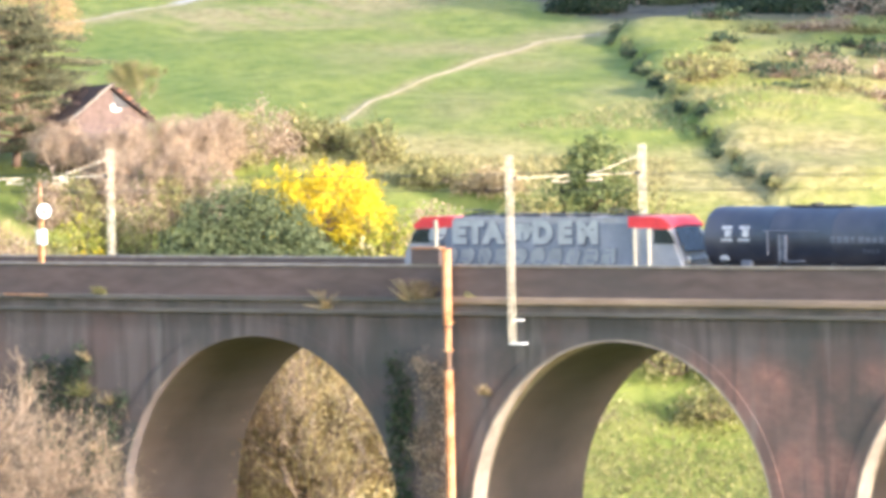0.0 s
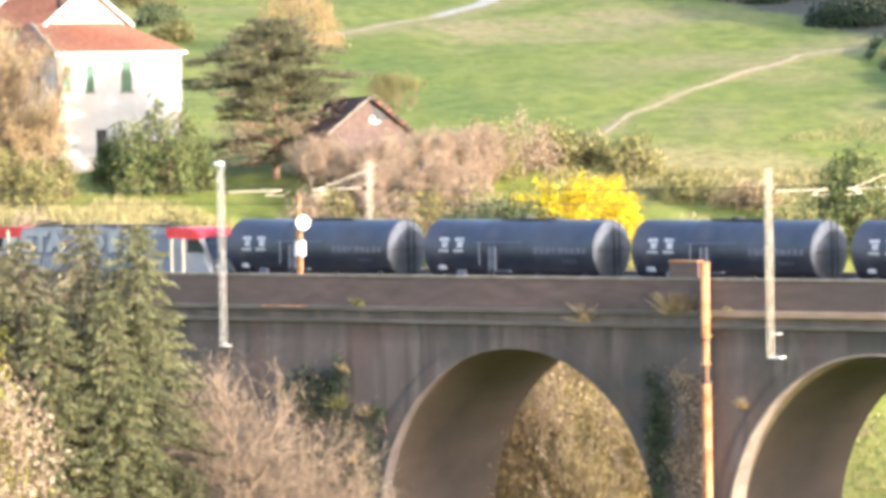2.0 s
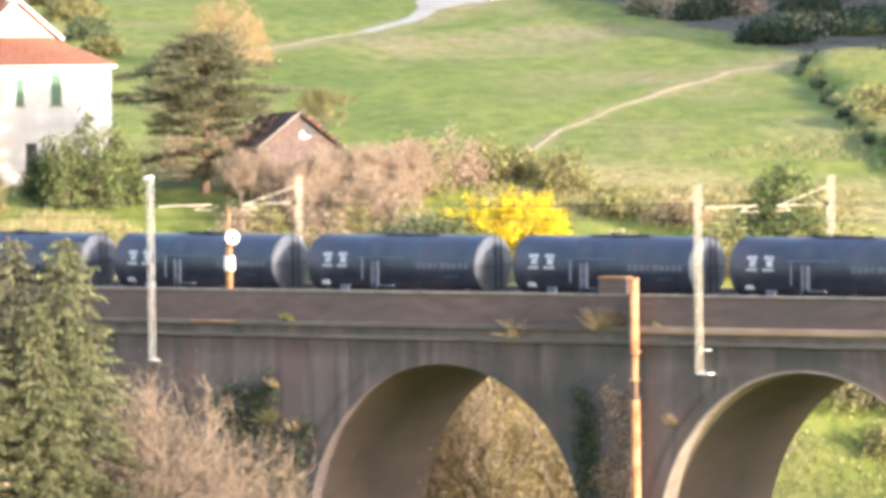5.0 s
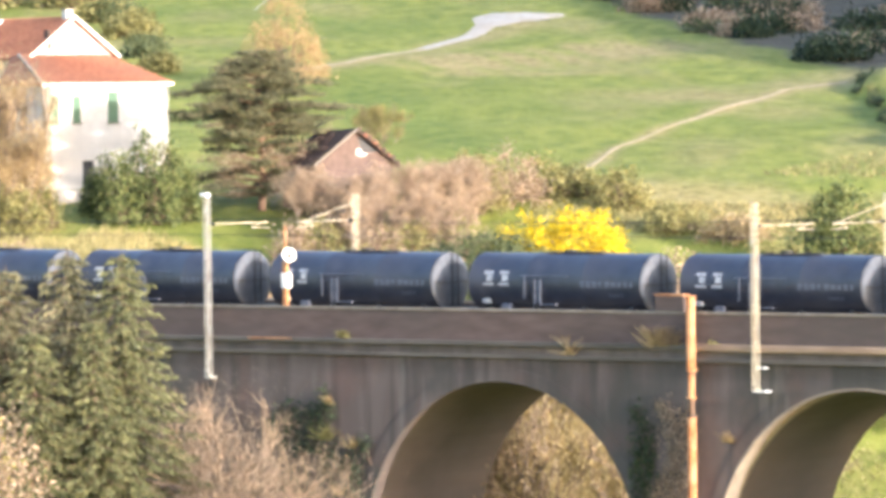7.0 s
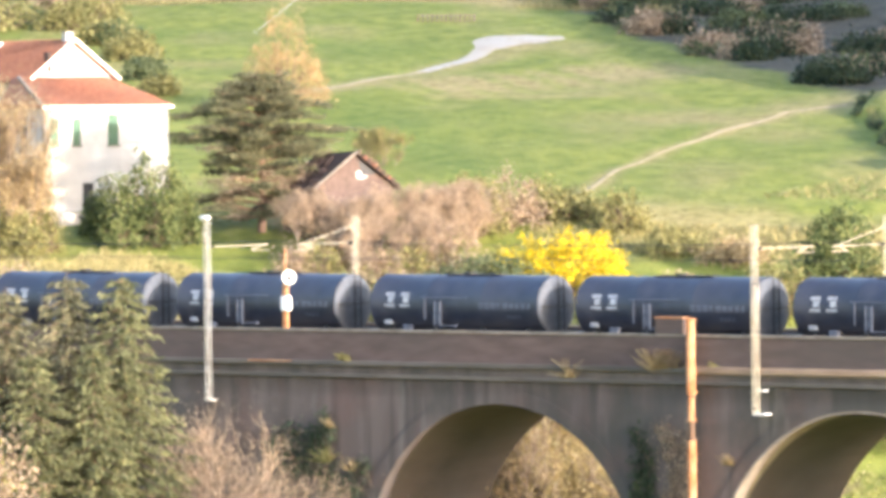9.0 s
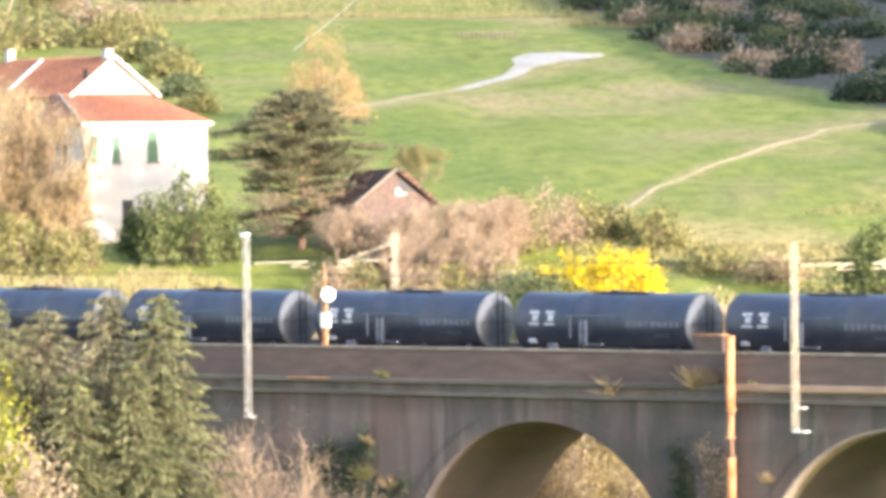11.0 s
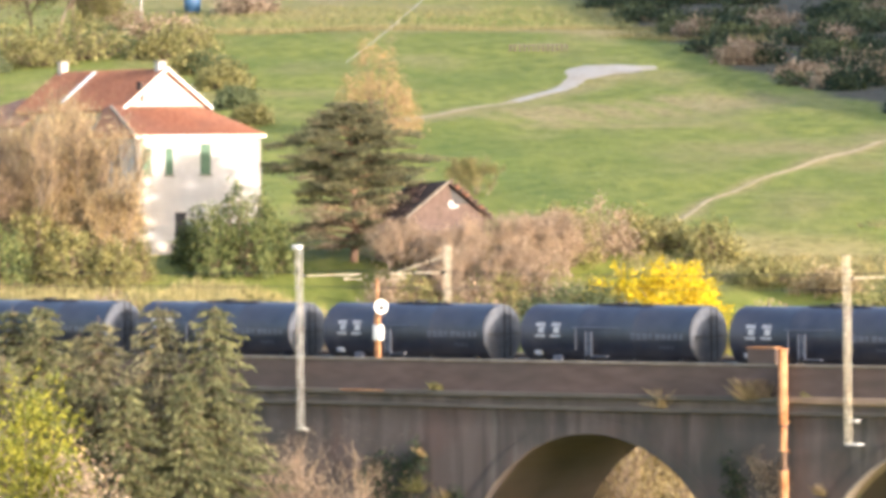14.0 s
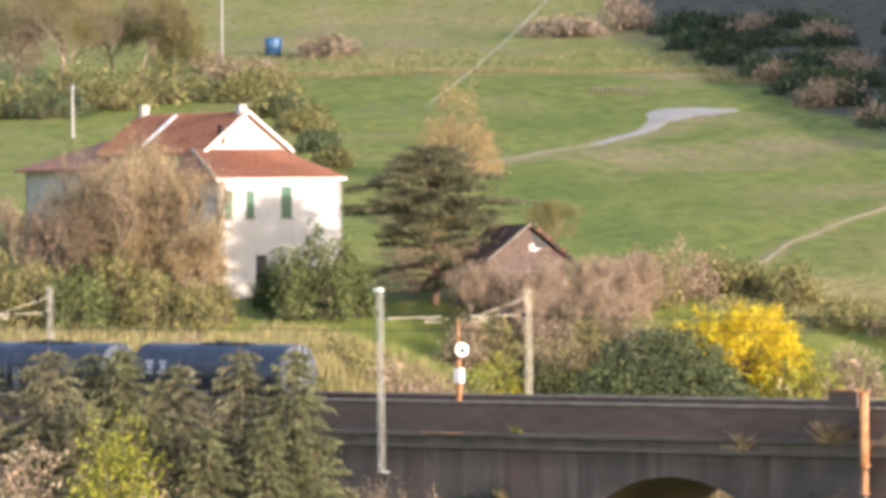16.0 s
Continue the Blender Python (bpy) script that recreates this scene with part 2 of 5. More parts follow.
def mesh_part(name, verts, faces, mat, parent=None, label="", m=None, smooth=False):
    me = bpy.data.meshes.new(name)
    verts = np.asarray(verts, dtype=np.float32).reshape(-1, 3)
    faces = np.asarray(faces, dtype=np.int32)
    n, k = faces.shape
    me.vertices.add(len(verts))
    me.vertices.foreach_set("co", verts.ravel())
    me.loops.add(n * k)
    me.loops.foreach_set("vertex_index", faces.ravel())
    me.polygons.add(n)
    me.polygons.foreach_set("loop_start", np.arange(0, n * k, k, dtype=np.int32))
    me.polygons.foreach_set("use_smooth", np.full(n, smooth))
    me.update(calc_edges=True)
    me.materials.append(mat)
    ob = new(name, me)
    if m is not None:
        ob.matrix_basis = m
    if parent is not None:
        ob.parent = parent
    if label:
        tagged(ob, label)
    return ob


def thing(name, m, label, category, group=""):
    ob = new(name)
    ob.empty_display_size = 0.5
    ob.matrix_basis = m
    return tagged(ob, label, category, group)


def box(bm, x0, x1, y0, y1, z0, z1, bevel=0.0):
    made = bmesh.ops.create_cube(bm, size=1.0, matrix=Matrix.Translation(((x0 + x1) / 2, (y0 + y1) / 2, (z0 + z1) / 2)) @ Matrix.Diagonal((x1 - x0, y1 - y0, z1 - z0, 1)))
    if bevel:
        edges = {e for v in made["verts"] for e in v.link_edges}
        bmesh.ops.bevel(bm, geom=list(edges), offset=bevel, segments=2, affect="EDGES", profile=0.6)
    return bm


def boxed(*a, bevel=0.0):
    return box(bmesh.new(), *a, bevel=bevel)


def tube(bm, a, b, r0, r1=None, n=8):
    a, b = Vector(a), Vector(b)
    way = b - a
    m = Matrix.Translation((a + b) / 2) @ way.to_track_quat("Z", "Y").to_matrix().to_4x4()
    bmesh.ops.create_cone(bm, cap_ends=True, segments=n, radius1=r0, radius2=r0 if r1 is None else r1, depth=way.length, matrix=m)
    return bm


def prism(bm, ring, direction):
    """A flat ring of points pushed along a direction, closed."""
    d = Vector(direction)
    low = [bm.verts.new(p) for p in ring]
    high = [bm.verts.new(Vector(p) + d) for p in ring]
    bm.faces.new(low)
    bm.faces.new(high[::-1])
    for i in range(len(ring)):
        j = (i + 1) % len(ring)
        bm.faces.new((low[i], high[i], high[j], low[j]))
    return bm


# ---- the ground ----
PROFILE_Y = [-3000, -60, 20, 66, 120, 165, 338, 358, 380, 402, 420, 440, 495, 605, 770, 990, 1320, 2800]
PROFILE_Z = [31, 31, 31, 20, 4, 0, 0, 2, 7.7, 17.5, 23.5, 27.5, 32, 41, 57, 93, 143, 330]
SHELF_Z = [31, 31, 31, 20, 4, 0, 0, 19.5, 21.0, 22.6, 24.5, 27.5, 32, 41, 57, 93, 143, 330]


def step(a, b, v):
    t = np.clip((v - a) / (b - a), 0, 1)
    return t * t * (3 - 2 * t)


def ground(x, y):
    """The height of the ground: a valley, a shelf behind the railway's end, the meadow slope and the flanking hill."""
    x, y = np.asarray(x, float), np.asarray(y, float)
    s = x * math.cos(radians(TRACK_TURN)) - (y - 330) * math.sin(radians(TRACK_TURN))
    p = x * math.sin(radians(TRACK_TURN)) + (y - 330) * math.cos(radians(TRACK_TURN))
    z = np.interp(y, PROFILE_Y, PROFILE_Z)
    shelf = step(-6, -22, x) * step(9.0, 11.5, p)
    z = z + (np.interp(y, PROFILE_Y, SHELF_Z) - z) * shelf
    z = np.where(y < 200, z * step(110, 60, np.abs(x)), z)
    z = z + 6.0 * step(-8, -30, x) * step(230, 300, y) * step(2, -3, p)
    crest = np.interp(y, [0, 330, 400, 440, 462, 495, 556, 647, 800, 3000], [0, 0, 28, 67, 77, 82.7, 92.8, 106.5, 132, 430])
    hill = step(78, 150, x) * step(330, 420, y)
    z = z + np.maximum(crest - z, 0) * hill
    cut = step(-48, -60, s) * step(16, 8, np.abs(p - 5)) * step(-500, -460, s)
    z = z + (20.3 - z) * cut
    rim = np.interp(y, [410, 419, 427, 438, 484, 535], [42.5, 40.9, 38.1, 37.5, 36.9, 37.5]) + 0.5 * np.sin(y * 0.9) + 0.35 * np.sin(y * 0.37)
    z = z + (1.25 + 0.4 * np.sin(y * 0.23)) * step(-0.5, 0.9, x - rim) * step(26, 4, x - rim) * step(412, 420, y) * step(541, 533, y)
    rough = 0.28 * np.sin(y * 0.55 + 1.4 * np.sin(x * 0.17)) + 0.22 * np.sin(y * 0.93 + x * 0.31)
    z = z + rough * step(0.5, 3, x - rim) * step(425, 440, y) * step(560, 540, y)
    wave = 0.5 * np.sin(x * 0.11 + y * 0.05) + 0.35 * np.sin(x * 0.23 - y * 0.13) + 0.25 * np.sin(y * 0.31 + x * 0.05)
    return z + wave * step(400, 470, y) * 0.3


def at(x, y, up=0.0, turn=0.0):
    return pose(x, y, float(ground(x, y)) + up, 0, 0, turn)


def spaced(*stretches):
    return np.concatenate([np.arange(a, b, d) for a, b, d in stretches])


def distance_to_line(x, y, line):
    best = np.full(x.shape, 1e9)
    for (ax, ay), (bx, by) in zip(line, line[1:]):
        dx, dy = bx - ax, by - ay
        t = np.clip(((x - ax) * dx + (y - ay) * dy) / (dx * dx + dy * dy), 0, 1)
        best = np.minimum(best, np.hypot(x - ax - t * dx, y - ay - t * dy))
    return best


ROAD = [(-16, 548), (-11.9, 556.5), (-4.4, 575.5), (5.8, 607), (9.0, 619)]
DIRT = [(9.2, 445), (13.8, 471.5), (22.2, 500), (30.4, 526), (36.5, 535)]
TERRACE = [(-42, 686.5), (-10, 682), (17.5, 670), (30, 655)]


def make_ground():
    xs = spaced((-2600, -300, 200), (-300, -80, 20), (-80, 90, 1.25), (90, 320, 12), (320, 2601, 200))
    ys = spaced((-2600, -100, 250), (-100, 300, 20), (300, 350, 4), (350, 480, 1.0), (480, 800, 2.5), (800, 1000, 10), (1000, 2801, 150))
    gx, gy = np.meshgrid(xs, ys)
    gz = ground(gx, gy)
    n, m = gx.shape
    verts = np.stack([gx, gy, gz], -1).reshape(-1, 3)
    i = np.arange(n * m).reshape(n, m)
    faces = np.stack([i[:-1, :-1], i[:-1, 1:], i[1:, 1:], i[1:, :-1]], -1).reshape(-1, 4)
    mat = bpy.data.materials.new("meadow_grass")
    ob = mesh_part("ground", verts, faces, mat, smooth=True)
    # how dry and how bare the turf is, from where paths, banks and scrub lie
    dry = 0.75 * np.exp(-(distance_to_line(gx, gy, DIRT) / 1.0) ** 2)
    dry += 1.15 * np.exp(-(distance_to_line(gx, gy, [(1, 560), (8, 568), (15, 580)]) / 9.0) ** 2) * (0.65 + 0.35 * np.sin(gx * 1.3 + gy * 0.35))
    dry += 0.5 * np.exp(-(distance_to_line(gx, gy, [(0, 549), (14, 548)]) / 1.8) ** 2)
    dry += 1.0 * np.exp(-(distance_to_line(gx, gy, TERRACE) / 4.0) ** 2)
    dry += 0.55 * np.exp(-(distance_to_line(gx, gy, ROAD) / 3.0) ** 2)
    dry += 0.5 * np.exp(-(distance_to_line(gx, gy, [(9, 440), (18, 437), (27, 432), (45, 430)]) / 6.0) ** 2)
    dry += 0.16 * step(35, 42, gx) * step(425, 450, gy)
    dry += 0.35 * step(690, 720, gy) + 0.5 * np.exp(-(distance_to_line(gx, gy, [(24, 521), (45, 545)]) / 8.0) ** 2)
    dry += 0.35 * np.exp(-(distance_to_line(gx, gy, [(14, 426), (45, 420)]) / 5.0) ** 2)
    dry -= 0.4 * np.exp(-(distance_to_line(gx, gy, [(-9, 545), (-3, 500), (4, 465)]) / 5.0) ** 2)
    dry = np.clip(dry, -0.5, 1).ravel()
    layer = ob.data.color_attributes.new("dryness", "FLOAT_COLOR", "POINT")
    layer.data.foreach_set("color", np.stack([dry, dry, dry, np.ones_like(dry)], -1).astype(np.float32).ravel())
    # darker ground painted where the hill's shadow falls, up to its edge
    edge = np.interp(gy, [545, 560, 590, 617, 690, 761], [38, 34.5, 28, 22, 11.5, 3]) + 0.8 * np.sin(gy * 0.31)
    hill_shade = (step(-0.8, 1.2, gx - edge) * step(540, 552, gy)).ravel()
    lush_shadow = np.exp(-(distance_to_line(gx, gy, [(-9, 545), (-4, 505), (3, 468), (6, 455)]) / 4.5) ** 2)
    # lush bank, then the terrace's shadow line painted as deeper green
    lush_shadow += 0.8 * np.exp(-(distance_to_line(gx, gy, [(-32, 640), (-20, 632), (-6, 612)]) / 9.0) ** 2) + 0.6 * np.exp(-(distance_to_line(gx, gy, [(-36, 678), (-10, 674), (15, 660)]) / 5.0) ** 2)
    lush_shadow += 0.5 * np.exp(-(distance_to_line(gx, gy, [(10, 520), (25, 498)]) / 14.0) ** 2)
    lush_shadow = np.clip(lush_shadow, 0, 1).ravel()
    layer = ob.data.color_attributes.new("lush_and_shadow", "FLOAT_COLOR", "POINT")
    layer.data.foreach_set("color", np.stack([lush_shadow, lush_shadow, lush_shadow, np.ones_like(lush_shadow)], -1).astype(np.float32).ravel())
    layer = ob.data.color_attributes.new("hill_shade", "FLOAT_COLOR", "POINT")
    layer.data.foreach_set("color", np.stack([hill_shade, hill_shade, hill_shade, np.ones_like(hill_shade)], -1).astype(np.float32).ravel())
    mat.use_nodes = True
    nt = mat.node_tree
    nodes, links = nt.nodes, nt.links
    bsdf = nodes["Principled BSDF"]
    bsdf.inputs["Roughness"].default_value = 0.9
    bsdf.inputs["Specular IOR Level"].default_value = 0.15
    coord = nodes.new("ShaderNodeTexCoord")

    def noise_at(scale, detail, stretch=(1, 1, 1)):
        mp = nodes.new("ShaderNodeMapping")
        mp.inputs["Scale"].default_value = stretch
        links.new(coord.outputs["Object"], mp.inputs[0])
        t = nodes.new("ShaderNodeTexNoise")
        t.inputs["Scale"].default_value, t.inputs["Detail"].default_value = scale, detail
        links.new(mp.outputs[0], t.inputs["Vector"])
        return t.outputs[0]

    def ramp(fac, a, b, lo=0.3, hi=0.7):
        r = nodes.new("ShaderNodeValToRGB")
        r.color_ramp.elements[0].position, r.color_ramp.elements[1].position = lo, hi
        r.color_ramp.elements[0].color, r.color_ramp.elements[1].color = (*a, 1), (*b, 1)
        links.new(fac, r.inputs[0])
        return r.outputs[0]

    green = ramp(noise_at(0.55, 12, (1, 0.4, 1)), (0.118, 0.158, 0.024), (0.222, 0.246, 0.048), 0.34, 0.66)
    deep = ramp(noise_at(0.7, 12, (1, 0.4, 1)), (0.085, 0.138, 0.019), (0.16, 0.205, 0.036), 0.34, 0.66)
    lush_at = nodes.new("ShaderNodeAttribute")
    lush_at.attribute_name = "lush_and_shadow"
    sward = nodes.new("ShaderNodeMixRGB")
    links.new(lush_at.outputs["Fac"], sward.inputs[0])
    links.new(green, sward.inputs[1])
    links.new(deep, sward.inputs[2])
    green = sward.outputs[0]
    straw = ramp(noise_at(1.0, 12), (0.19, 0.16, 0.062), (0.37, 0.305, 0.14), 0.34, 0.66)
    attr = nodes.new("ShaderNodeAttribute")
    attr.attribute_name = "dryness"
    patch = nodes.new("ShaderNodeMath")
    patch.operation = "MULTIPLY_ADD"
    patch.inputs[1].default_value, patch.inputs[2].default_value = 1.9, -0.92
    links.new(noise_at(0.085, 12, (1, 0.4, 1)), patch.inputs[0])
    total = nodes.new("ShaderNodeMath")
    total.operation, total.use_clamp = "ADD", True
    links.new(attr.outputs["Fac"], total.inputs[0])
    links.new(patch.outputs[0], total.inputs[1])
    mix = nodes.new("ShaderNodeMixRGB")
    cut = nodes.new("ShaderNodeMapRange")
    cut.inputs[1].default_value, cut.inputs[2].default_value = -0.08, 0.75
    links.new(total.outputs[0], cut.inputs[0])
    links.new(cut.outputs[0], mix.inputs[0])
    links.new(green, mix.inputs[1])
    links.new(straw, mix.inputs[2])
    # the hill's shade, put into the colour of the ground
    shade_tone = ramp(noise_at(0.5, 8), (0.05, 0.052, 0.040), (0.14, 0.12, 0.082))
    shade_at = nodes.new("ShaderNodeAttribute")
    shade_at.attribute_name = "hill_shade"
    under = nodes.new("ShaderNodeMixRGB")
    links.new(shade_at.outputs["Fac"], under.inputs[0])
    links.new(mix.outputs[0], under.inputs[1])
    links.new(shade_tone, under.inputs[2])
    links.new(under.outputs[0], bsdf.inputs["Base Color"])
    bump = nodes.new("ShaderNodeBump")
    bump.inputs["Strength"].default_value, bump.inputs["Distance"].default_value = 0.7, 0.4
    links.new(noise_at(1.6, 9), bump.inputs["Height"])
    links.new(bump.outputs[0], bsdf.inputs["Normal"])
    return tagged(ob, "sloping green meadow with dry straw-coloured patches", "ground", kind="structure")


make_ground()


def strip(name, line, width, mat, label, category, lift=0.06):
    """A ribbon laid on the ground along a line."""
    pts = []
    for (ax, ay), (bx, by) in zip(line, line[1:]):
        n = max(2, int(math.hypot(bx - ax, by - ay) / 1.5))
        pts += [(ax + (bx - ax) * k / n, ay + (by - ay) * k / n) for k in range(n)]
    pts.append(line[-1])
    pts = np.array(pts)
    d = np.gradient(pts, axis=0)
    d /= np.linalg.norm(d, axis=1)[:, None]
    side = np.stack([-d[:, 1], d[:, 0]], -1)
    w = np.interp(np.linspace(0, 1, len(pts)), np.linspace(0, 1, len(width)), width)[:, None] / 2
    rows = []
    for k in (-1, -0.33, 0.33, 1):
        q = pts + side * w * k
        rows.append(np.column_stack([q, ground(q[:, 0], q[:, 1]) + (lift if abs(k) < 1 else -0.05)]))
    v = np.stack(rows, 1)
    n = len(pts)
    i = np.arange(n * 4).reshape(n, 4)
    f = np.stack([i[:-1, :-1], i[:-1, 1:], i[1:, 1:], i[1:, :-1]], -1).reshape(-1, 4)
    return tagged(mesh_part(name, v.reshape(-1, 3), f, mat, smooth=True), label, category, kind="structure")


GRAVEL = material("pale_gravel", (0.27, 0.25, 0.21), (0.42, 0.395, 0.35), 1.5, 0.9, 0.3, dirt=(0.35, 0.29, 0.19), dirt_scale=0.3)
EARTH = material("dry_earth", (0.26, 0.20, 0.10), (0.44, 0.36, 0.21), 1.2, 0.95, 0.4, dirt=(0.24, 0.21, 0.09), dirt_scale=0.25, dirt_amount=0.8)
strip("road", [(-19, 541), (-12.4, 555.5), (-5.4, 575), (-2.0, 585)], [1.4, 1.6, 1.8, 2.2], EARTH, "worn earth lane climbing the meadow", "lane")
strip("road", [(-2.0, 585), (0.5, 593), (3.6, 606), (5.4, 617)], [2.2, 2.4, 2.8, 3.6], GRAVEL, "pale gravel farm lane climbing the meadow", "lane")
strip("road", [(4.9, 612), (6.0, 619), (8.3, 623.5), (12.8, 624.5)], [3.0, 6.0, 12.5, 3.0], GRAVEL, "pale gravel turning place at the lane's end", "lane", 0.12)
strip("road", DIRT, [0.7, 0.8, 1.0, 1.1], EARTH, "worn dry earth footpath across the meadow", "path")

# ---- the viaduct, in the railway's own axes ----
BAY, RADIUS, SPRING, CROWN_S = 24.55, 9.8, 8.35, 3.85
DECK = 20.2
WIDTH = 10.0
FIRST, LAST = -55.0, CROWN_S + BAY * 14.5


def viaduct():
    root = tagged(new("viaduct"), "long brick railway viaduct with round arches, soot-stained", "viaduct", kind="structure")
    root.matrix_basis = TRACK
    centres = [CROWN_S + BAY * k for k in range(15)]
    v, f = [], []

    def wall_part(mat, label):
        mesh_part("bay_wall", v, f, mat, root, label)
        v.clear()
        f.clear()

    def quad(a, b, c, d):
        f.append((len(v), len(v) + 1, len(v) + 2, len(v) + 3))
        v.extend((a, b, c, d))

    top = 19.4
    bv, bf = [], []

    def barrel(a, b, c, d):
        bf.append((len(bv), len(bv) + 1, len(bv) + 2, len(bv) + 3))
        bv.extend((a, b, c, d))

    # abutment
    left = CROWN_S - RADIUS
    for y in (0, WIDTH):
        quad((FIRST, y, -2), (left, y, -2), (left, y, top), (FIRST, y, top))
    quad((FIRST, 0, -2), (FIRST, WIDTH, -2), (FIRST, WIDTH, top), (FIRST, 0, top))
    for k_bay, c in enumerate(centres):
        if k_bay == 0:
            wall_part(MASONRY, "soot-stained abutment wall")
        angles = [math.pi * (1 - k / 36) for k in range(37)]
        pts = [(c + RADIUS * math.cos(a), SPRING + RADIUS * math.sin(a)) for a in angles]
        for (x0, z0), (x1, z1) in zip(pts, pts[1:]):
            quad((x0, 0, z0), (x1, 0, z1), (x1, 0, top), (x0, 0, top))
            quad((x0, WIDTH, z0), (x1, WIDTH, z1), (x1, WIDTH, top), (x0, WIDTH, top))
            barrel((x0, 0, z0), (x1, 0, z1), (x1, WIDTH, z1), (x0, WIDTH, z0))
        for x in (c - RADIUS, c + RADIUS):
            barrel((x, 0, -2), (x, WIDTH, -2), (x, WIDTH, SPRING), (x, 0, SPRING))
        for y in (0, WIDTH):
            quad((c + RADIUS, y, -2), (c + BAY - RADIUS, y, -2), (c + BAY - RADIUS, y, top), (c + RADIUS, y, top))
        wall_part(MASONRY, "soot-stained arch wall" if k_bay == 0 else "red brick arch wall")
    mesh_part("barrel_lining", bv, bf, BARREL, root, "grey vault lining, toned down for the shade inside")
    part("deck", boxed(FIRST, LAST, 0.3, WIDTH - 0.3, top - 0.02, DECK), BALLAST, root)
    # band of wall under the string course
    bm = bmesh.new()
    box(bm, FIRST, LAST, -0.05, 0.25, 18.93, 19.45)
    part("wall_band", bm, MASONRY, root, "grey-brown band of wall")
    for c in centres[:6]:
        ring_v, ring_f = [], []
        for k in range(41):
            a = math.pi * (1 - k / 40)
            for rr, y in ((RADIUS - 0.02, -0.05), (RADIUS + 0.75, -0.05), (RADIUS + 0.75, 0.1), (RADIUS - 0.02, 0.1)):
                ring_v.append((c + rr * math.cos(a), y, min(SPRING + rr * math.sin(a), 18.9)))
        for k in range(40):
            for j in range(4):
                ring_f.append((k * 4 + j, (k + 1) * 4 + j, (k + 1) * 4 + (j + 1) % 4, k * 4 + (j + 1) % 4))
        mesh_part("arch_ring", ring_v, ring_f, MASONRY, root, "brick arch ring")
    # added edge rings, pale for the sun on the vault's front
    for c in centres[1:6]:
        rv, rf = [], []
        for k in range(45):
            a = math.pi * (1 - k / 44)
            for rr, y in ((RADIUS - 0.03, -0.06), (RADIUS - 0.03, 1.3), (RADIUS + 0.1, 1.3), (RADIUS + 0.1, -0.06)):
                rv.append((c + rr * math.cos(a), y, SPRING + rr * math.sin(a)))
        for side in (0, 44):
            for j in range(4):
                x, y, z = rv[side * 4 + j]
                rv.append((x, y, -1.5))
        for k in range(44):
            for j in range(4):
                rf.append((k * 4 + j, (k + 1) * 4 + j, (k + 1) * 4 + (j + 1) % 4, k * 4 + (j + 1) % 4))
        for top_ring, foot in ((0, 180), (176, 184)):
            for j in range(4):
                rf.append((top_ring + j, top_ring + (j + 1) % 4, foot + (j + 1) % 4, foot + j))
        mesh_part("sunlit_arch_edge", rv, rf, SUNLIT_EDGE, root, "pale arch edge added for the sunlit strip")
    for y0, y1 in ((-0.32, 0.3), (WIDTH - 0.3, WIDTH + 0.32)):
        bm = bmesh.new()
        box(bm, FIRST, LAST, y0, y1, 19.42, 19.62, 0.04)
        part("string_course", bm, MOSSY, root, "grey weathered stone string course")
        bm = bmesh.new()
        box(bm, FIRST, LAST, y0 + 0.12, y1 - 0.12, 19.6, 20.1)
        part("frieze", bm, STAINED, root)
        bm = bmesh.new()
        box(bm, FIRST, 17.4, y0 - 0.13, y1 + 0.13, 20.1, 20.36, 0.05)
        part("cornice", bm, MOSSY, root, "mossy dark projecting stone cornice")
        bm = boxed(17.42, LAST, y0 - 0.15, y1 + 0.15, 20.02, 20.42, bevel=0.12)
        part("cornice", bm, MOULDING, root, "rounded ochre stone cornice")
    for y0, y1 in ((-0.12, 0.26), (WIDTH - 0.26, WIDTH + 0.12)):
        bm = bmesh.new()
        box(bm, FIRST, LAST, y0, y1, 20.34, 22.0)
        part("parapet", bm, PARAPET, root, "brown brick parapet wall")
        x = FIRST
        while x < LAST:
            n = 1.5
            c = boxed(x, x + n - 0.012, y0 - 0.06, y1 + 0.06, 22.0, 22.13, bevel=0.02)
            part("coping", c, STONE, root)
            x += n * (1 if x < 70 else 12)
            if x >= 70:
                part("coping", boxed(x - n * 11, x - 0.012, y0 - 0.06, y1 + 0.06, 22.0, 22.13, bevel=0.02), STONE, root)
    part("rust_streak", boxed(-14.2, -10.9, -0.475, -0.44, 20.27, 20.35, bevel=0.01), RUST, root, "rust-orange streak along the cornice")
    # shallow pilaster strips on the piers
    for c in centres[:6]:
        x = c + BAY / 2
        part("pilaster", boxed(x - 1.0, x + 1.0, -0.1, 0.1, -1.5, 18.5), MASONRY, root) if c > 40 else None
    return root


viaduct()


def tracks():
    for n, y in enumerate((3.6, 7.4)):
        root = tagged(new("railway_track"), "ballasted railway track with steel rails", "railway track", "tracks on the viaduct", kind="structure")
        root.matrix_basis = TRACK @ pose(0, y, DECK)
        part("ballast", boxed(-470, LAST, -1.6, 1.6, 0.0, 0.35), BALLAST, root)
        for r in (-0.75, 0.75):
            bm = bmesh.new()
            box(bm, -470, LAST, r - 0.035, r + 0.035, 0.5, 0.65)
            box(bm, -470, LAST, r - 0.07, r + 0.07, 0.48, 0.51)
            part("rail", bm, STEEL, root, "worn steel rail")
        bm = bmesh.new()
        for k in range(300):
            box(bm, -60 + k * 0.6, -60 + k * 0.6 + 0.26, -1.25, 1.25, 0.30, 0.48)
        tagged(part("sleepers", bm, CONCRETE, root), kind="stuff")


tracks()
RAIL = DECK + 0.65

# ---- the train ----


